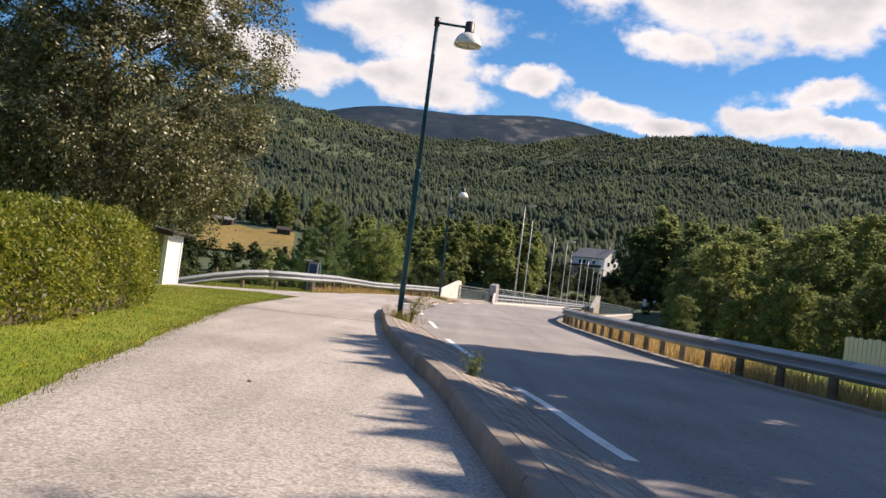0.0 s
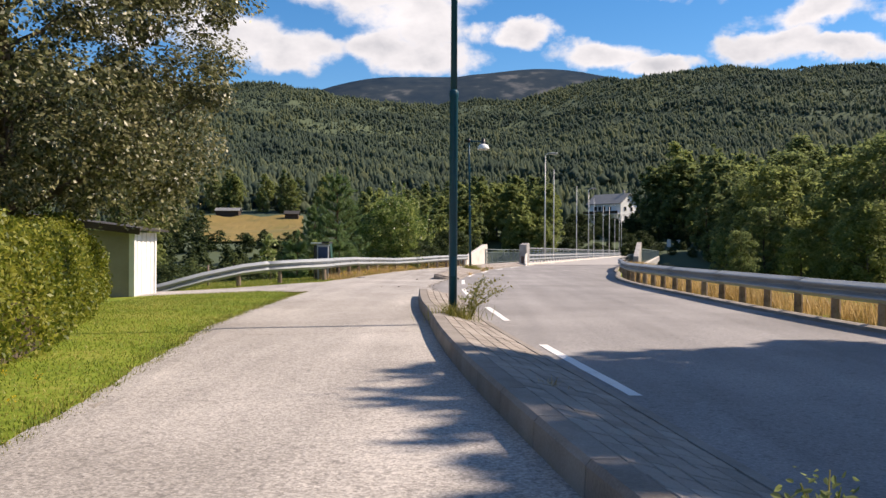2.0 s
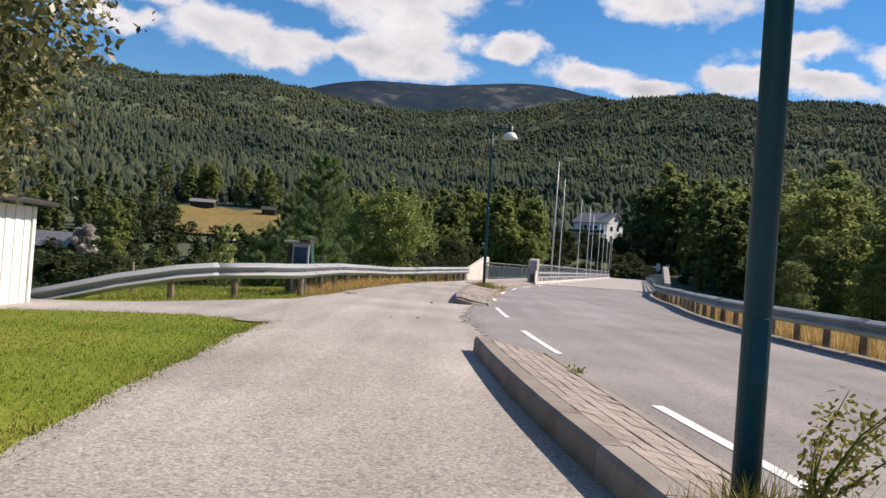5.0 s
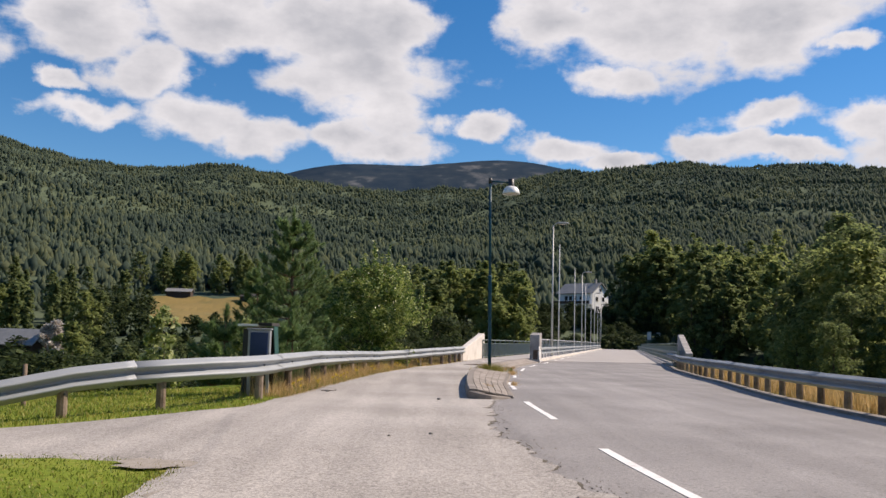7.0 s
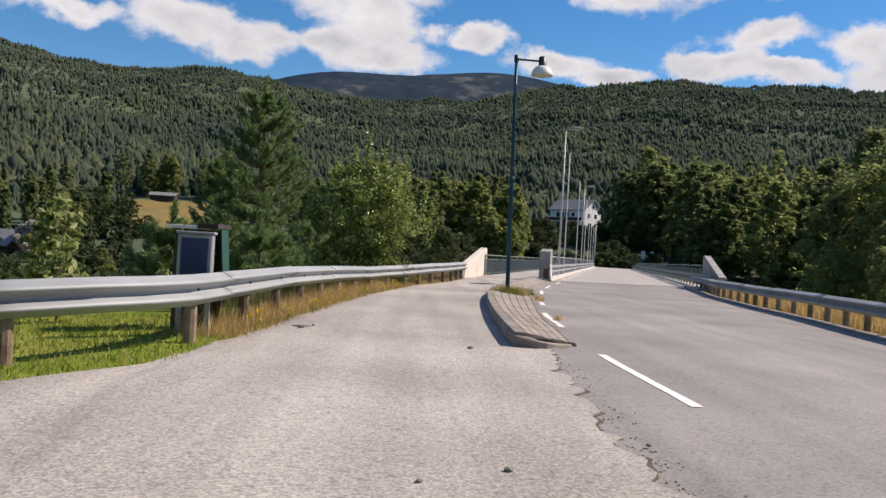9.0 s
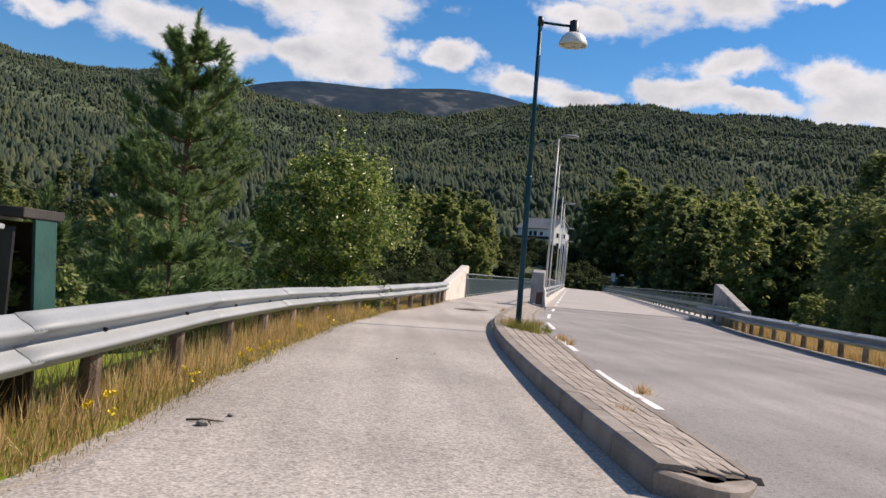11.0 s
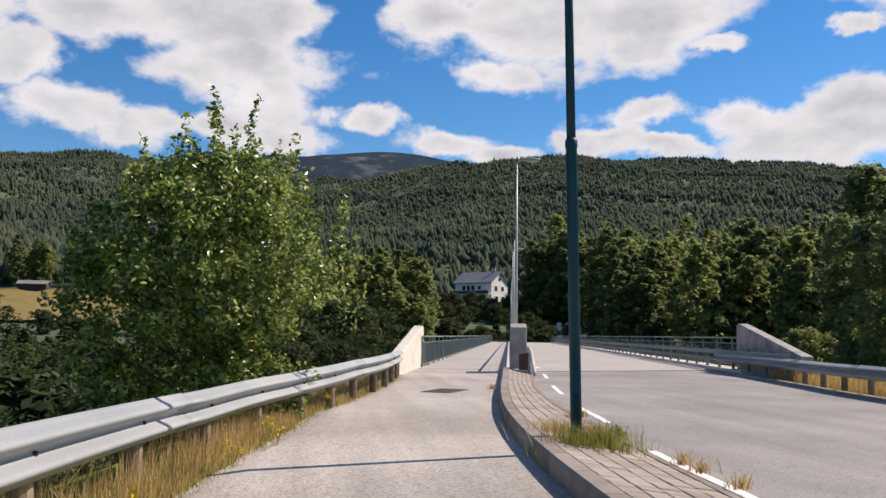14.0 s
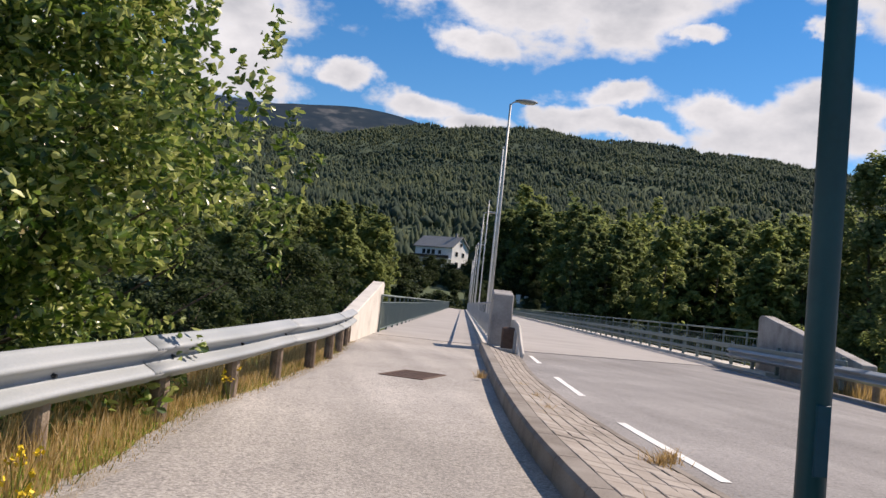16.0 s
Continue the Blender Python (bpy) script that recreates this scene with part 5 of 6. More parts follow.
blades("lawn_edge", "longer ragged grass at the path edge", r, x, y, ground_z(x, y), r.uniform(0.03, 0.075, n), 0.01, M["grass_olive"], 0.4)
# grass behind the corner barrier
n = 24000
x, y = r.uniform(-12.5, -5.4, n), r.uniform(34.2, 42.5, n)
keep = (y > far_edge(x) + 0.05) & (x < -5.3)
x, y = x[keep], y[keep]
blades("verge_grass", "green verge grass round the corner posts", r, x, y, ground_z(x, y), r.uniform(0.03, 0.10, len(x)), 0.014, M["grass"], 0.7)
# tall dry grass under both barriers
n = 36000
y = r.uniform(39.2, 70.5, n)
x = path_left(y) - 0.1 - np.abs(r.normal(0, 0.42, n))
tall_h = np.clip(r.normal(0.24, 0.11, n), 0.05, 0.6) * np.clip((path_left(y) - x - 0.16) / 0.55, 0.16, 1.3)
blades("dry_grass", "tall straw-coloured grass under the barrier", r, x, y, ground_z(x, y), tall_h, 0.008, M["grass_dry"], 0.3)
n = 9000
y = r.uniform(39.2, 70, n)
x = path_left(y) - 0.12 - np.abs(r.normal(0, 0.3, n))
blades("verge_grass", "green grass tufts among the straw", r, x, y, ground_z(x, y), np.clip(r.normal(0.09, 0.05, n), 0.03, 0.3) * np.clip((path_left(y) - x) / 0.4, 0.35, 1), 0.008, M["grass_olive"], 0.35)
n = 30000
y = r.uniform(10, 69, n)
x = road_right(y) + 0.44 + np.abs(r.normal(0, 0.9, n))
blades("dry_grass", "dry golden grass behind the road barrier", r, x, y, ground_z(x, y), np.clip(r.normal(0.30, 0.11, n), 0.08, 0.6), 0.014, M["grass_dry"], 0.3)


def weed(seed, height, spread, n, leaf, mat, label, name="weed", stems=7, up=0.8, bias=0.0):
    r = np.random.default_rng(seed)
    ob = thing(name, label, "weed", group="weeds on the divider")
    bm, pts = bmesh.new(), []
    for k in range(stems):
        a = k * 2.4 + r.uniform(-0.3, 0.3)
        ln, out = height * r.uniform(0.6, 1.05), spread * r.uniform(0.4, 1.0)
        p = [Vector((math.cos(a) * out * s ** 1.4 + bias * s * s, math.sin(a) * out * s ** 1.4, ln * (s ** up))) for s in (0, 0.35, 0.7, 1.0)]
        add_tube(bm, p, [0.007, 0.006, 0.004, 0.002], 5, False)
        for s in r.uniform(0.2, 1.0, n // stems):
            pts.append(np.array([math.cos(a) * out * s ** 1.4 + bias * s * s, math.sin(a) * out * s ** 1.4, ln * s ** up]) + r.normal(0, 0.035, 3))
    part("stems", bm_mesh("stems", bm, M["grass"], True), ob)
    v, f = leaf_blades(r, np.array(pts), leaf, long=2.0)
    part("leaves", np_mesh("leaves", v, f, mat), ob)
    return ob


plant(weed(41, 0.34, 0.13, 240, 0.02, M["leaf_wood"], "dark leafy weed growing from the paving", stems=9), 0.57, 11.55, z=0.18)
plant(weed(42, 0.62, 0.34, 620, 0.019, M["grass_olive"], "tall straggling weed at the foot of the lamp post", stems=9, bias=0.28), -0.62, 21.2, z=0.28)
plant(weed(43, 0.15, 0.11, 120, 0.028, M["grass"], "small weed in a paving joint", stems=6), 0.15, 53.9, z=0.26)
plant(weed(44, 0.09, 0.09, 80, 0.025, M["grass"], "low tuft in a paving joint", stems=6), -0.78, 26.7, z=0.21)
for x, y, s in ((-0.85, 21.1, 1.0), (-0.45, 52.6, 1.0), (-0.85, 52.35, 1.0), (-0.75, 53.4, 0.9)):
    n = 620
    a, d = r.uniform(0, 2 * np.pi, n), np.abs(r.normal(0, 0.2, n)) * s
    xs, yy = x + np.cos(a) * d, y + np.sin(a) * d * 1.3
    blades("grass_tuft", "grass tuft round the foot of the lamp post", r, xs, yy, level(yy) + 0.10, r.uniform(0.06, 0.32, n) * s, 0.008, M["grass_olive"] if s == 1.0 else M["grass_dry"], 0.6)
for x, y in ((-0.08, 50.45), (-0.04, 51.25), (0.37, 59.8), (0.13, 58.6), (0.46, 56.3), (-0.67, 44.1), (-1.42, 42.3), (-0.06, 15.0), (-0.35, 53.1), (-0.2, 53.5), (-0.5, 53.3), (0.55, 61.0), (0.42, 62.6), (-1.0, 52.2), (-0.08, 57.94), (0.15, 59.31), (0.0, 54.4), (0.25, 56.1), (-0.71, 53.86), (0.0, 51.7)):
    n = 90
    a, d = r.uniform(0, 2 * np.pi, n), np.abs(r.normal(0, 0.07, n))
    xs, yy = x + np.cos(a) * d, y + np.sin(a) * d
    blades("grass_tuft", "small tuft in a paving joint", r, xs, yy, level(yy) + 0.07, r.uniform(0.05, 0.16, n), 0.008, M["grass_dry"], 0.7)

# yellow flowers along the verge and lawn
def flower(seed):
    r = np.random.default_rng(seed)
    ob = thing("wildflower", "yellow flowering wild plant in the verge", "wildflower", group="yellow wildflowers")
    bm, heads = bmesh.new(), []
    for k in range(6):
        a, ln = r.uniform(0, 6.28), r.uniform(0.16, 0.34)
        tip = Vector((math.cos(a) * 0.09, math.sin(a) * 0.09, ln))
        add_tube(bm, [(0, 0, -0.03), tip * 0.6, tip], 0.003, 4, False)
        heads += [np.array(tip) + r.normal(0, 0.014, 3) for _ in range(10)]
    part("stems", bm_mesh("stems", bm, M["grass"]), ob)
    v, f = leaf_quads(r, np.array(heads), 0.026, long=1.1)
    part("blossoms", np_mesh("blossoms", v, f, M["flower"]), ob)
    return ob


fl = flower(2)
spots = [(-4.95, 42.0), (-4.75, 43.6), (-4.6, 44.4), (-4.55, 47.8), (-4.2, 49.2), (-3.95, 52.2), (-3.62, 53.6), (-3.75, 54.2), (-5.1, 40.2), (-2.95, 58.4)]
for i, (x, y) in enumerate(spots):
    ob = fl if i == 0 else copy_thing(fl, Matrix())
    plant(ob, x - 0.15, y, i, 0.8 + 0.05 * (i % 5), 0.0)
for i in range(16):
    y = r.uniform(8, 16)
    plant(copy_thing(fl, Matrix()), float(path_left(y)) - r.uniform(0.25, 1.5), y, i, 0.3, 0.0)

# ---- woods on the near right bank, along the river and behind the bridge ----
r = np.random.default_rng(77)
kinds = []
for i, (h, rad, mat, label) in enumerate(((8.5, 2.9, "leaf_wood", "dark leafy riverside tree"), (7.2, 2.6, "leaf_birch", "dense leafy riverside tree"), (9.5, 2.7, "leaf_birch", "light green birch by the river"))):
    kinds.append(broad_tree("tree", label, "tree", 50 + i, h, rad, 9000, 0.17, M[mat], 0.06, 190, 0.5, facing=True, group="riverside trees", limbs_n=14, trunk=0.14, shape=0.6, shell=0.3))
places = [(20.5, 76, 0, 0.95), (21, 72, 1, 1.15), (25, 83, 2, 0.85), (24.5, 78, 0, 1.2), (25, 68, 1, 1.2), (23.5, 60, 0, 1.05), (28, 62, 2, 1.1), (27, 54, 1, 1.15), (30, 70, 0, 1.3),
          (31, 49, 0, 1.05), (35, 58, 2, 1.2), (34, 44, 1, 1.05), (38, 50, 0, 1.2), (29, 86, 1, 1.1), (30, 93, 0, 0.9), (33, 80, 2, 1.3), (40, 66, 1, 1.35), (19.2, 68, 0, 0.62), (21, 57, 1, 0.7),
          (24, 51, 0, 0.75), (27.5, 45.5, 1, 0.8), (38, 41, 0, 1.1), (42, 46, 1, 1.2), (45, 38, 2, 1.2), (36, 92, 0, 1.2), (44, 80, 1, 1.3), (30, 100, 1, 1.0), (17.2, 70.5, 1, 0.45), (16.2, 64, 0, 0.4),
          (18.5, 60, 1, 0.5), (20.5, 50, 0, 0.5)]
alder = broad_tree("tree", "tall dark alder above the river bank", "tree", 58, 17.5, 3.5, 14000, 0.26, M["leaf_wood"], 0.05, 260, 0.7, facing=True, group="riverside trees", limbs_n=18, trunk=0.22, shape=0.9, shell=0.3)
plant(alder, 31.7, 95.0, 0.4, 1.0, 0.2)
for x, y, s in ((37.5, 91, 0.9), (43, 84, 0.9), (40, 99, 1.0)):
    plant(copy_thing(alder, Matrix()), x, y, x, s, 0.2)
used = set()
for x, y, k, s in places:
    ob = kinds[k] if k not in used else copy_thing(kinds[k], Matrix())
    used.add(k)
    plant(ob, x, y, r.uniform(0, 6.28), s, 0.2)
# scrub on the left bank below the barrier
low_shrub = broad_tree("shrub", "leafy shrub below the barrier, shade put into its leaf colour", "shrub", 62, 3.0, 1.9, 6000, 0.10, M["leaf_shaded"], 0.02, 90, 0.42, "bank shrubs", 12, 0.05, 0.5, 0.3, facing=True)
plant(low_shrub, -13, 63, 0, 1.0)
scrub = broad_tree("shrub", "rounded shrub on the river bank, leaves darkened for shade", "shrub", 61, 3.0, 1.9, 2600, 0.17, M["leaf_shaded"], 0.02, 60, 0.5, "bank shrubs", 10, 0.05, 0.5, 0.3, facing=True)
plant(scrub, -14, 52, 0, 1.2)
for x, y, s in ((-18, 50, 1.1), (-22, 54, 1.3), (-17, 58, 1.2), (-12, 60, 1.1), (-26, 50, 1.2), (-21, 45, 0.8), (-28, 58, 1.4), (-11.5, 67, 1.1), (-8.5, 70, 1.1), (-15, 68, 1.3), (-5, 76, 1.2), (-9, 78, 1.4), (-33, 54, 1.4),
                (-38, 60, 1.5), (-30, 46, 1.0), (-2.5, 82, 1.1), (-3.5, 90, 1.3), (-10.5, 55, 0.8), (-11, 49.5, 0.55), (-13.5, 46.5, 0.5), (-17, 42.5, 0.5), (-20, 64, 1.4), (-44, 66, 1.6), (-2.6, 73.6, 0.55), (-1.7, 77.5, 0.5), (-4.6, 71.0, 0.8), (-1.0, 84, 0.9)):
    plant(copy_thing(low_shrub, Matrix()), x, y, r.uniform(0, 6.28), s, 0.2)
for _ in range(34):
    a, q = radians(r.uniform(5.6, 10.8)), r.uniform(206, 286)
    plant(copy_thing(scrub, Matrix()), q * math.sin(a), q * math.cos(a), r.uniform(0, 6.28), r.uniform(1.1, 1.6), 0.3)
for az, q, k in ((11.0, 212, 0.6), (11.5, 220, 0.65), (12.1, 214, 0.6), (12.7, 222, 0.7), (13.3, 213, 0.7), (13.9, 224, 0.9), (12.4, 228, 0.65), (13.0, 232, 0.7), (11.3, 246, 1.3), (12.2, 250, 1.4), (13.2, 247, 1.4), (14.0, 240, 1.3), (14.6, 228, 1.1)):
    a = radians(az)
    plant(copy_thing(scrub, Matrix()), q * math.sin(a), q * math.cos(a), az * 3, k, 0.3)
# trees over the river, on both sides of the house
far_kinds = []
for i, (h, rad, mat, label, shape) in enumerate(((15, 4.6, "leaf_wood", "tall dark tree on the far bank", 0.9), (13, 4.4, "leaf_birch", "light green tree on the far bank", 0.7), (17, 3.3, "leaf_wood", "tall spruce on the far bank", 2.2), (14, 3.7, "leaf_birch", "slender birch on the far bank", 1.2))):
    far_kinds.append(broad_tree("tree", label, "tree", 70 + i, h, rad, 3800, 0.48, M[mat], 0.04, 170, 0.62, facing=True, group="far bank trees", limbs_n=8, trunk=0.18, shape=shape, shell=0.2))
used = set()


def far_tree(az, rad, k, s):
    a = radians(az)
    x, y = rad * math.sin(a), rad * math.cos(a)
    ob = far_kinds[k] if k not in used else copy_thing(far_kinds[k], Matrix())
    used.add(k)
    plant(ob, x, y, r.uniform(0, 6.28), s, 0.3)


# tall wood to the right of the house, lower on its left
for _ in range(64):
    az = r.uniform(12.0, 46)
    far_tree(az, (r.uniform(244, 270) if az < 13.6 else r.uniform(216, 262)) - (18 if az > 16 else 0), int(r.choice([0, 1, 1, 3, 3])), r.uniform(1.2, 1.6))
for _ in range(18):
    far_tree(r.uniform(13.6, 25), r.uniform(208, 222), int(r.choice([0, 0, 2])), r.uniform(0.9, 1.2))
for az, rad in ((10.9, 262), (11.4, 256), (12.0, 262), (12.7, 257), (13.2, 263), (11.7, 272)):
    far_tree(az, rad, 0, 1.25)
for _ in range(48):
    far_tree(r.uniform(-7.5, 5.4), r.uniform(205, 260), int(r.choice([0, 1, 1, 3, 3])), r.uniform(0.75, 1.15))
for _ in range(44):
    az = r.uniform(-46, -8)
    rad = r.uniform(372, 400) if -18 < az < -9.5 else r.uniform(215, 330)
    far_tree(az, rad, int(r.choice([0, 1, 2, 2, 3])), r.uniform(0.7, 1.1))
for _ in range(46):
    az = r.uniform(-46, -4)
    low = -18.5 < az < -9.5 or -26.5 < az < -19.5
    far_tree(az, r.uniform(110, 190), int(r.choice([0, 1, 0])), r.uniform(0.32, 0.5) * (0.75 if low else 1.15))


def wood(name, label, spots, mat, leaves, size, seed):
    """Many crowns that stand too close to count, as one mesh: x, y, height, radius each."""
    g = np.random.default_rng(seed)
    pts, outs = [], []
    for x, y, h, q in spots:
        p, o = crown_points(g, leaves, q, q, h * 0.04, h, 90, q * 0.22, g.uniform(0.6, 1.6), 0.2, True)
        outs.append(o)
        pts.append(p + np.array([x, y, float(ground_z(x, y)) - 0.2]))
    v, f = leaf_quads(g, np.concatenate(pts), size, outward=np.concatenate(outs))
    thing(name, label, "wood", np_mesh(name, v, f, mat), kind="stuff")


def ring(n, az0, az1, r0, r1, h0, h1, slim, seed):
    g = np.random.default_rng(seed)
    out = []
    for _ in range(n):
        a, q, h = radians(g.uniform(az0, az1)), g.uniform(r0, r1), g.uniform(h0, h1)
        out.append((q * math.sin(a), q * math.cos(a), h, h * slim * g.uniform(0.8, 1.2)))
    return out


wood("riverside_wood", "leafy wood behind the trees on the far bank", ring(100, 11.8, 47, 250, 310, 18, 26, 0.18, 1) + ring(50, -7.5, 5.2, 255, 310, 10, 15, 0.2, 2), M["leaf_birch"], 1000, 0.72, 11)
wood("riverside_wood", "dark conifers among the trees on the far bank", ring(60, 11.8, 47, 240, 320, 18, 27, 0.14, 3) + ring(40, -8, 5.2, 240, 320, 10, 17, 0.15, 4) + ring(60, -46, -18, 240, 330, 9, 15, 0.16, 5), M["leaf_wood"], 900, 0.68, 12)
wood("bank_scrub", "low willow scrub along the river, coloured dark for shade", ring(130, -48, -3, 75, 190, 2.5, 4.2, 0.55, 6) + ring(90, -30, -9, 190, 268, 3.0, 5.5, 0.55, 8) + ring(14, -19.5, -16.6, 225, 300, 5, 9, 0.35, 9) + ring(50, 4.5, 10.6, 170, 215, 2.5, 4.5, 0.5, 7), M["leaf_shaded"], 420, 0.5, 13)
for _ in range(40):
    a, q = radians(r.uniform(-48, -3)), r.uniform(82, 125)
    plant(copy_thing(scrub, Matrix()), q * math.sin(a), q * math.cos(a), r.uniform(0, 6.28), r.uniform(0.9, 1.3), 0.3)

# ---- spruce forest over the hills, one sheet of small trees ----
def forest(name, label, n, r0, r1, power, h0, h1, seed):
    g = np.random.default_rng(seed)
    az = np.radians(g.uniform(-52, 64, n))
    rad = r0 + (r1 - r0) * g.uniform(0, 1, n) ** power
    x, y = rad * np.sin(az), rad * np.cos(az)
    gap = rough_noise(x * 0.35, y * 0.35) + g.normal(0, 0.6, n)
    keep = (gap > -1.5) & ~((np.abs(np.degrees(az) - 9.0) < 2.2) & (rad < 340)) & ~((np.abs(np.degrees(az) + 13.9) < 3.6) & (rad < 376))
    x, y, rad = x[keep], y[keep], rad[keep]
    n = len(x)
    z = ground_z(x, y) - 0.6
    h = (h0 + (h1 - h0) * g.uniform(0, 1, n) ** 1.5) * (0.85 + 0.3 * np.clip(rough_noise(x * 0.8, y * 0.8), -1, 1))
    w = h * g.uniform(0.20, 0.34, n)
    leafy = g.uniform(0, 1, n) < 0.36
    w = np.where(leafy, w * 1.6, w)
    h = np.where(leafy, h * 0.8, h)
    sides = 4
    verts, faces, turn = [], [], g.uniform(0, 6.28, n)
    levels = ((0.05, 0.9), (0.45, 0.66), (1.0, 0.0))
    rows = []
    for s, q in levels[:2]:
        q = np.where(leafy, np.sqrt(np.clip(1 - ((s - 0.45) / 0.56) ** 2, 0.02, 1)), q)
        ring = []
        for k in range(sides):
            a = turn + 2 * np.pi * k / sides + s * 1.5
            jit = g.uniform(0.7, 1.2, n)
            ring.append(np.stack([x + np.cos(a) * w * q * jit, y + np.sin(a) * w * q * jit, z + h * (s + g.uniform(-0.04, 0.04, n))], 1))
        rows += ring
    rows.append(np.stack([x + g.normal(0, 0.1, n), y, z + h], 1))
    v = np.stack(rows, 1)
    m = v.shape[1]
    f = []
    for lv in range(1):
        for k in range(sides):
            a, b = lv * sides + k, lv * sides + (k + 1) % sides
            f.append((a, b, b + sides))
            f.append((a, b + sides, a + sides))
    for k in range(sides):
        f.append((sides + k, sides + (k + 1) % sides, m - 1))
    f = np.array(f)[None] + (np.arange(n) * m)[:, None, None]
    return thing(name, label, "forest", np_mesh(name, v.reshape(-1, 3), f.reshape(-1, 3), M["spruce"], True), kind="stuff")


forest("hillside_forest", "spruce and birch forest on the lower slopes", 26000, 300, 700, 0.75, 5.5, 10.5, 1)
forest("hillside_forest", "dense spruce forest up to the ridge", 80000, 650, 1450, 0.72, 5.0, 9.5, 2)

# ---- hay field with a hut on the slope beyond the river ----
def patch(name, label, az0, az1, r0, r1, mat, lift):
    verts, faces, na, nr = [], [], 14, 8
    for i in range(na + 1):
        for k in range(nr + 1):
            a, q = radians(az0 + (az1 - az0) * i / na), r0 + (r1 - r0) * k / nr + 2.5 * math.sin(i * 1.3)
            x, y = q * math.sin(a), q * math.cos(a)
            verts.append((x, y, float(ground_z(x, y)) + lift))
    for i in range(na):
        for k in range(nr):
            p = i * (nr + 1) + k
            faces.append((p, p + nr + 1, p + nr + 2, p + 1))
    return thing(name, label, "field", np_mesh(name, verts, faces, mat), kind="structure")


patch("hay_field", "golden hay field on the slope", -17.0, -10.8, 266, 362, M["field"], 0.7)


def polar(az, rad, turn=0.0, dz=0.0):
    a = radians(az)
    x, y = rad * math.sin(a), rad * math.cos(a)
    return Matrix.Translation((x, y, float(ground_z(x, y)) + dz)) @ Matrix.Rotation(turn, 4, "Z")


def gable_house(name, label, at, length, depth, wall, rise, wall_mat, roof_mat, windows=(), over=0.5, foot=0.0):
    """A house with its ridge along x; windows: (face, along, up, width, height)."""
    ob = thing(name, label, "house", at=at)
    bm = bmesh.new()
    L, D = length / 2, depth / 2
    prof = [(-D, -1.5), (D, -1.5), (D, wall), (0, wall + rise), (-D, wall)]
    a = [bm.verts.new((-L, y, z)) for y, z in prof]
    b = [bm.verts.new((L, y, z)) for y, z in prof]
    bm.faces.new(a[::-1])
    bm.faces.new(b)
    for i in range(5):
        j = (i + 1) % 5
        bm.faces.new((a[i], a[j], b[j], b[i]))
    bmesh.ops.recalc_face_normals(bm, faces=bm.faces)
    part("wall", bm_mesh("wall", bm, wall_mat), ob)
    slope = math.atan2(rise, D)
    for sgn in (-1, 1):
        bm = bmesh.new()
        ln = (D + over) / math.cos(slope)
        add_box(bm, -L - over, L + over, -ln, 0.0, 0.0, 0.22, m=Matrix.Translation((0, 0, wall + rise + 0.02)) @ Matrix.Rotation(slope, 4, "X") if sgn < 0 else Matrix.Translation((0, 0, wall + rise + 0.02)) @ Matrix.Rotation(math.pi, 4, "Z") @ Matrix.Rotation(slope, 4, "X"))
        part("roof", bm_mesh("roof", bm, roof_mat), ob)
    for face, along_, up, w, h in windows:
        if face == "front":
            m = Matrix.Translation((along_, -D, up))
        else:
            m = Matrix.Translation((L, along_, up)) @ Matrix.Rotation(radians(90), 4, "Z")
        win = part("window", box("window", M["white_board"], -w / 2 - 0.12, w / 2 + 0.12, -0.07, 0.05, -h / 2 - 0.12, h / 2 + 0.12), ob)
        win.matrix_basis = m
        part("pane", box("pane", M["window_dark"], -w / 2, w / 2, -0.10, -0.03, -h / 2, h / 2), win)
    return ob


house = gable_house("house", "white two-storey wooden house on the far bank", Matrix.Translation((49.7, 325.2, 9.2)) @ Matrix.Rotation(radians(-46), 4, "Z") @ Matrix.Scale(1.15, 4), 12.5, 8.0, 8.0, 2.9, M["white_board"], M["grey_roof"],
                    [("front", -3.2, 6.4, 1.1, 1.3), ("front", -1.6, 6.4, 1.1, 1.3), ("front", 0.0, 6.4, 1.1, 1.3), ("front", 2.2, 6.4, 1.0, 1.0), ("front", -2.5, 3.2, 2.4, 1.6), ("front", 1.5, 3.2, 2.0, 1.6),
                     ("end", -1.8, 6.2, 1.1, 1.2), ("end", 1.4, 6.2, 1.1, 1.2), ("end", 0, 8.9, 0.9, 0.9), ("end", -1.5, 3.2, 1.4, 1.6), ("end", 1.6, 3.2, 1.4, 1.6)])
bm = bmesh.new()
add_box(bm, -6.4, 6.8, -6.4, -4.05, 4.45, 4.62, 0.02)
part("balcony_floor", bm_mesh("balcony_floor", bm, M["white_board"]), house)
bm = bmesh.new()
add_box(bm, -6.4, 6.8, -6.4, -6.3, 4.62, 5.5, 0.01)
part("balcony_rail", bm_mesh("balcony_rail", bm, M["brown_wood"]), house)
for x in (-6.2, -2, 2.2, 6.6):
    part("balcony_post", box("balcony_post", M["white_board"], x - 0.1, x + 0.1, -6.4, -6.2, -1.5, 4.45), house)
part("chimney", box("chimney", M["concrete_grey"], 4.2, 4.8, -0.3, 0.3, 10.0, 12.1, 0.02), house)
gable_house("house", "low brown cottage with a grey roof", polar(-22.9, 208, radians(-20), -0.6), 13, 7, 3.0, 2.6, M["brown_wood"], M["grey_roof"], [("front", 1, 1.6, 1.2, 1.0)])
gable_house("hut", "small dark timber hut beside the hay field", polar(-11.5, 352, 0.1, 0.0), 5, 4, 2.2, 1.1, M["brown_wood"], M["dark_roof"])
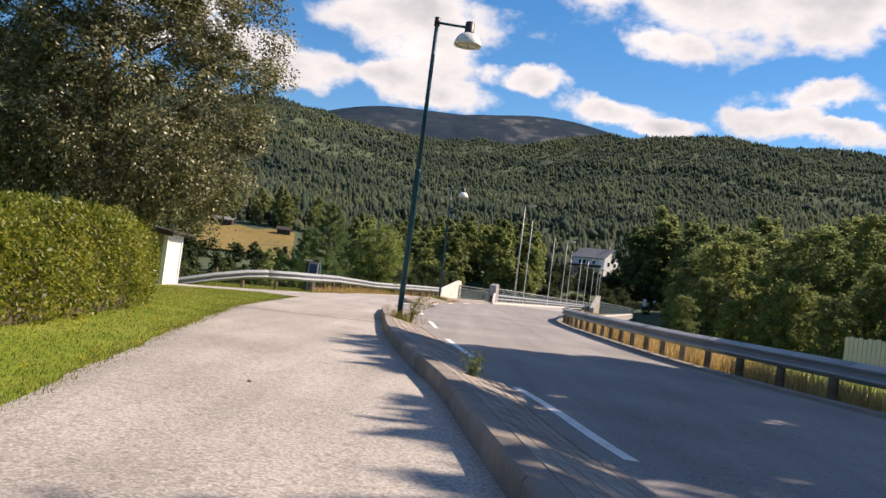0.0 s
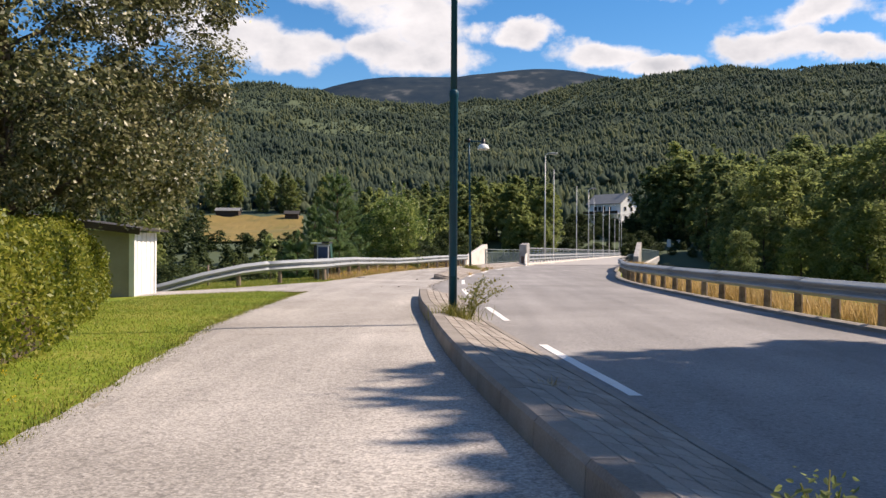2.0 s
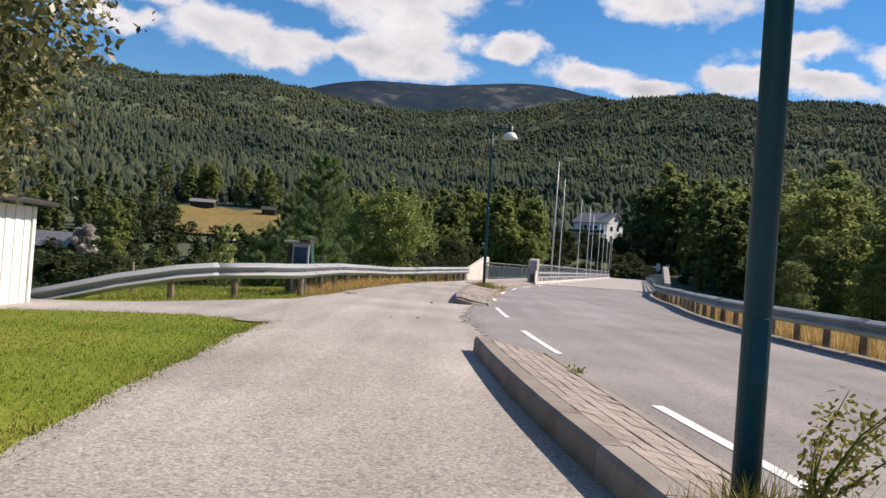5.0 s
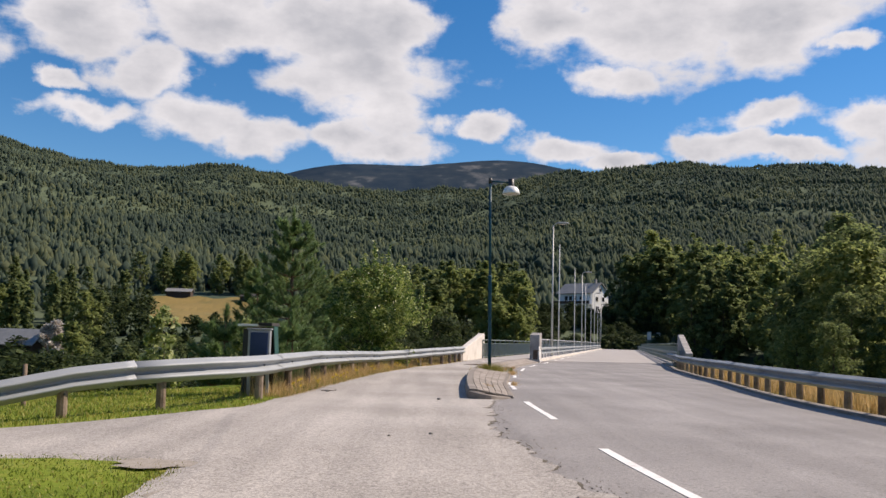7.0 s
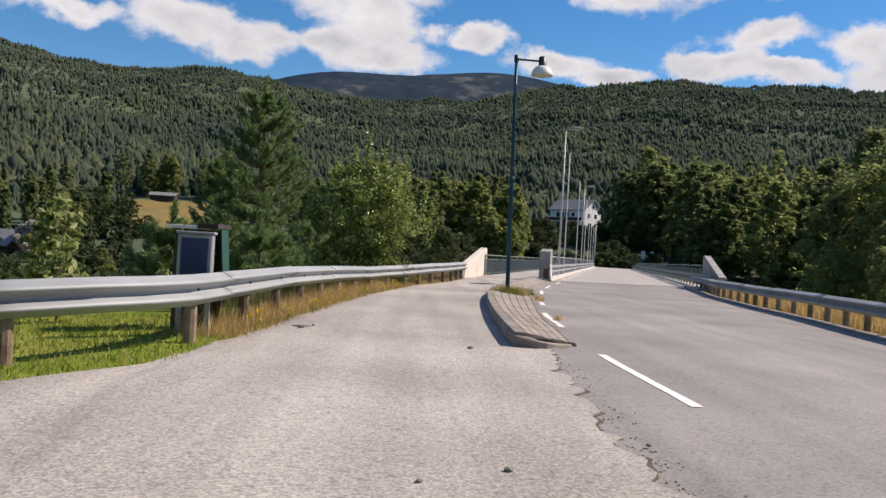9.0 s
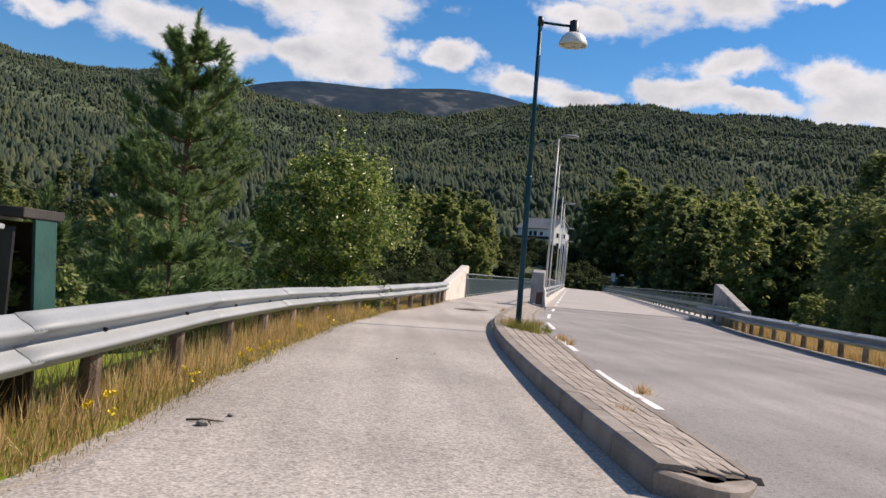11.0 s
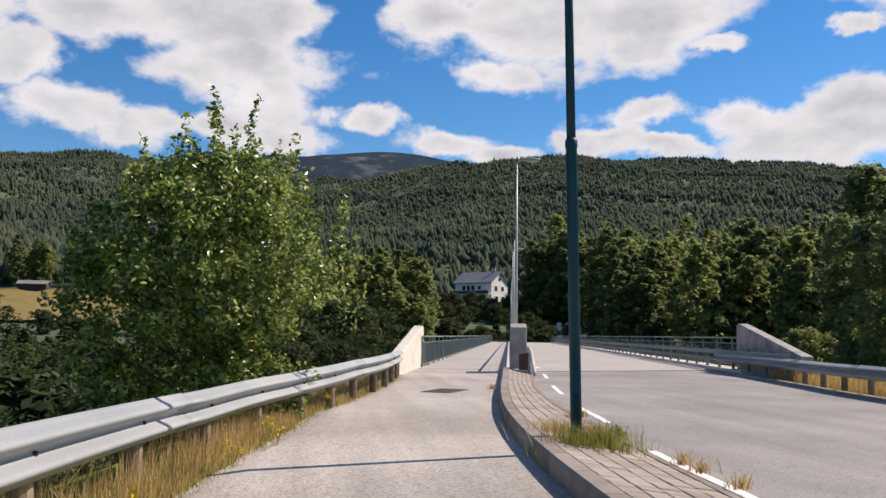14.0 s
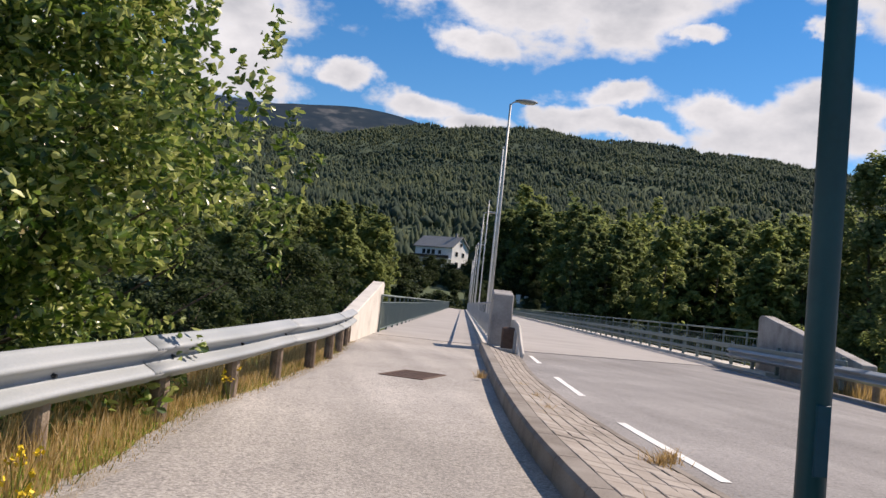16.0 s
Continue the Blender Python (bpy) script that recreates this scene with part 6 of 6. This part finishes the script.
gable_house("hut", "low timber farm shed above the hay field", polar(-15.4, 366, 0.0, 0.0), 9, 4, 1.9, 1.0, M["brown_wood"], M["grey_roof"])
blossom = broad_tree("flowering_shrub", "tall shrub covered in white blossom", "shrub", 90, 7.0, 2.6, 2400, 0.5, M["blossom"], 0.05, 50, 0.8, limbs_n=8, shell=0.2)
plant(blossom, *[201 * f(radians(-21.2)) for f in (math.sin, math.cos)], 0, 1.0)

# ---- shed, box and shelter near the path ----
shed = thing("shed", "small cream-boarded shed with a white end and dark roof", "shed", at=Matrix.Translation((-9.45, 31.25, -0.17)) @ Matrix.Scale(1.06, 4))
for k in range(14):
    z = 0.02 + 0.125 * k
    bm = bmesh.new()
    add_box(bm, -2.4, -0.02, 0.0, 0.028, z, z + 0.13, m=None)
    for v in bm.verts:
        if v.co.z < z + 0.05 and v.co.y < 0.01:
            v.co.y -= 0.018
    part("board", bm_mesh("board", bm, M["cream_board"]), shed)
part("wall", box("wall", M["cream_board"], -2.4, -0.03, 0.03, 1.45, -0.3, 1.72), shed)
for k in range(9):
    part("end_board", box("end_board", M["white_board"], -0.03, 0.0 + 0.012 * (k % 2), 0.08 + 0.152 * k, 0.08 + 0.152 * k + 0.15, 0.0, 1.74, 0.004), shed, "upright white board")
for y0 in (-0.03, 1.38):
    part("corner_board", box("corner_board", M["white_board"], -0.08, 0.035, y0, y0 + 0.11, -0.02, 1.74, 0.004), shed, "white corner board")
part("corner_board", box("corner_board", M["white_board"], -0.10, 0.0, -0.035, -0.02, -0.02, 1.70, 0.004), shed)
bm = bmesh.new()
add_box(bm, -2.75, 0.28, -0.3, 1.75, 0.0, 0.07, 0.01, m=Matrix.Translation((0, 0, 1.80)) @ Matrix.Rotation(radians(7), 4, "Y"))
roof = part("roof", bm_mesh("roof", bm, M["dark_roof"]), shed, "dark felt roof")
bm = bmesh.new()
add_box(bm, -2.75, 0.28, -0.32, -0.30, -0.10, 0.06, 0.0, m=Matrix.Translation((0, 0, 1.80)) @ Matrix.Rotation(radians(7), 4, "Y"))
part("fascia", bm_mesh("fascia", bm, M["brown_wood"]), roof)

cab = thing("cabinet", "dark blue cabinet in a grey steel frame", "utility cabinet", at=pose(-5.86, 39.4, 0.05, 0, 0, 4) @ Matrix.Diagonal((1.2, 1.0, 1.0, 1)))
part("body", box("body", M["galv_dull"], -0.17, 0.17, -0.06, 0.12, 0.55, 1.34, 0.012), cab)
part("door", box("door", M["blue_panel"], -0.135, 0.135, -0.075, -0.06, 0.58, 1.29, 0.006), cab, "dark blue enamel door")
part("cap", box("cap", M["galv"], -0.19, 0.19, -0.08, 0.14, 1.34, 1.37, 0.006), cab)
for x in (-0.14, 0.14):
    part("leg", box("leg", M["galv_dull"], x - 0.025, x + 0.025, 0.0, 0.05, -0.4, 0.55), cab)
hut = thing("shelter", "little lean-to shelter with white edge and green tarpaulin", "shelter", at=pose(-6.12, 40.2, 0.12, 0, 0, -6) @ Matrix.Diagonal((0.62, 0.72, 0.76, 1)))
part("back", box("back", M["brown_wood"], -0.4, 0.5, 0.45, 0.5, 0, 1.75), hut)
part("front", box("front", M["lamp_black"], -0.35, 0.45, -0.02, 0.02, 0, 1.7), hut)
part("roof", box("roof", M["lamp_white"], -0.5, 0.15, -0.12, 0.6, 1.76, 1.82, 0.006), hut, "white painted roof edge")
part("roof", box("roof", M["dark_roof"], 0.155, 0.6, -0.12, 0.6, 1.78, 1.86, 0.006), hut)
bm = bmesh.new()
add_box(bm, 0.55, 0.58, 0.12, 0.5, 0.95, 1.78, 0.0)
for v in bm.verts:
    if v.co.z < 1:
        v.co.x += 0.08
part("tarpaulin", bm_mesh("tarpaulin", bm, M["green_tarp"]), hut, "green tarpaulin side")
for x, y, z in ((-9.6, 38.2, -0.55), (-11.5, 37.0, -0.6)):
    stake = thing("stake", "weathered grey fence stake", "fence post", tube("stake", M["wood_post"], [(0, 0, -0.5), (0.02, 0, 0.6), (0.01, 0, 1.25)], [0.045, 0.042, 0.036], 8), group="stakes")
    stake.matrix_basis = Matrix.Translation((x, y, z))

# pale fence beyond the road
fence = thing("fence", "pale upright board fence beyond the road", "fence", at=Matrix.Translation((19.4, 45.6, -0.75)) @ Matrix.Rotation(radians(-22), 4, "Z"))
lr = random.Random(4)
for k in range(34):
    h = 1.9 + 0.06 * (k % 2) + lr.uniform(-0.02, 0.02)
    part("board", box("board", M["pole_grey"], 0.2 * k, 0.2 * k + 0.18, -0.012, 0.012, 0.0, h, 0.003), fence)
for z in (0.3, 0.9):
    part("rail", box("rail", M["pole_grey"], 0, 6.8, 0.014, 0.06, z, z + 0.08), fence)


# ---- small litter on the paving ----
def stone(seed, size):
    bm = bmesh.new()
    bmesh.ops.create_icosphere(bm, subdivisions=2, radius=size)
    lr = random.Random(seed)
    for v in bm.verts:
        v.co *= lr.uniform(0.8, 1.15)
        v.co.z *= 0.6
    return bm_mesh("stone", bm, M["stone"])


for i, (x, y, s) in enumerate(((-2.51, 39.2, 0.035), (-2.66, 33.4, 0.025), (-1.34, 9.8, 0.02), (-3.13, 33.1, 0.018), (-4.72, 40.7, 0.04), (-3.32, 45.9, 0.014), (-2.77, 47.0, 0.013), (-3.86, 56.8, 0.022), (-4.6, 41.1, 0.025), (-1.7, 34.2, 0.02))):
    thing("stone", "loose grey pebble lying on the asphalt", "stone", stone(i, s), group="pebbles", at=Matrix.Translation((x, y, float(level(y)) + 0.014 + s * 0.4)))
twig = thing("twig", "dry forked twig lying on the path", "twig", at=Matrix.Translation((-4.72, 40.8, float(level(40.8)) + 0.024)))
part("stem", tube("stem", M["bark"], [(-0.13, 0.02, 0), (-0.02, 0, 0.012), (0.12, 0.03, 0.004)], [0.008, 0.01, 0.005], 6), twig)
part("fork", tube("fork", M["bark"], [(-0.03, 0, 0.01), (0.04, -0.06, 0.012), (0.06, -0.1, 0.0)], [0.007, 0.006, 0.003], 6), twig)
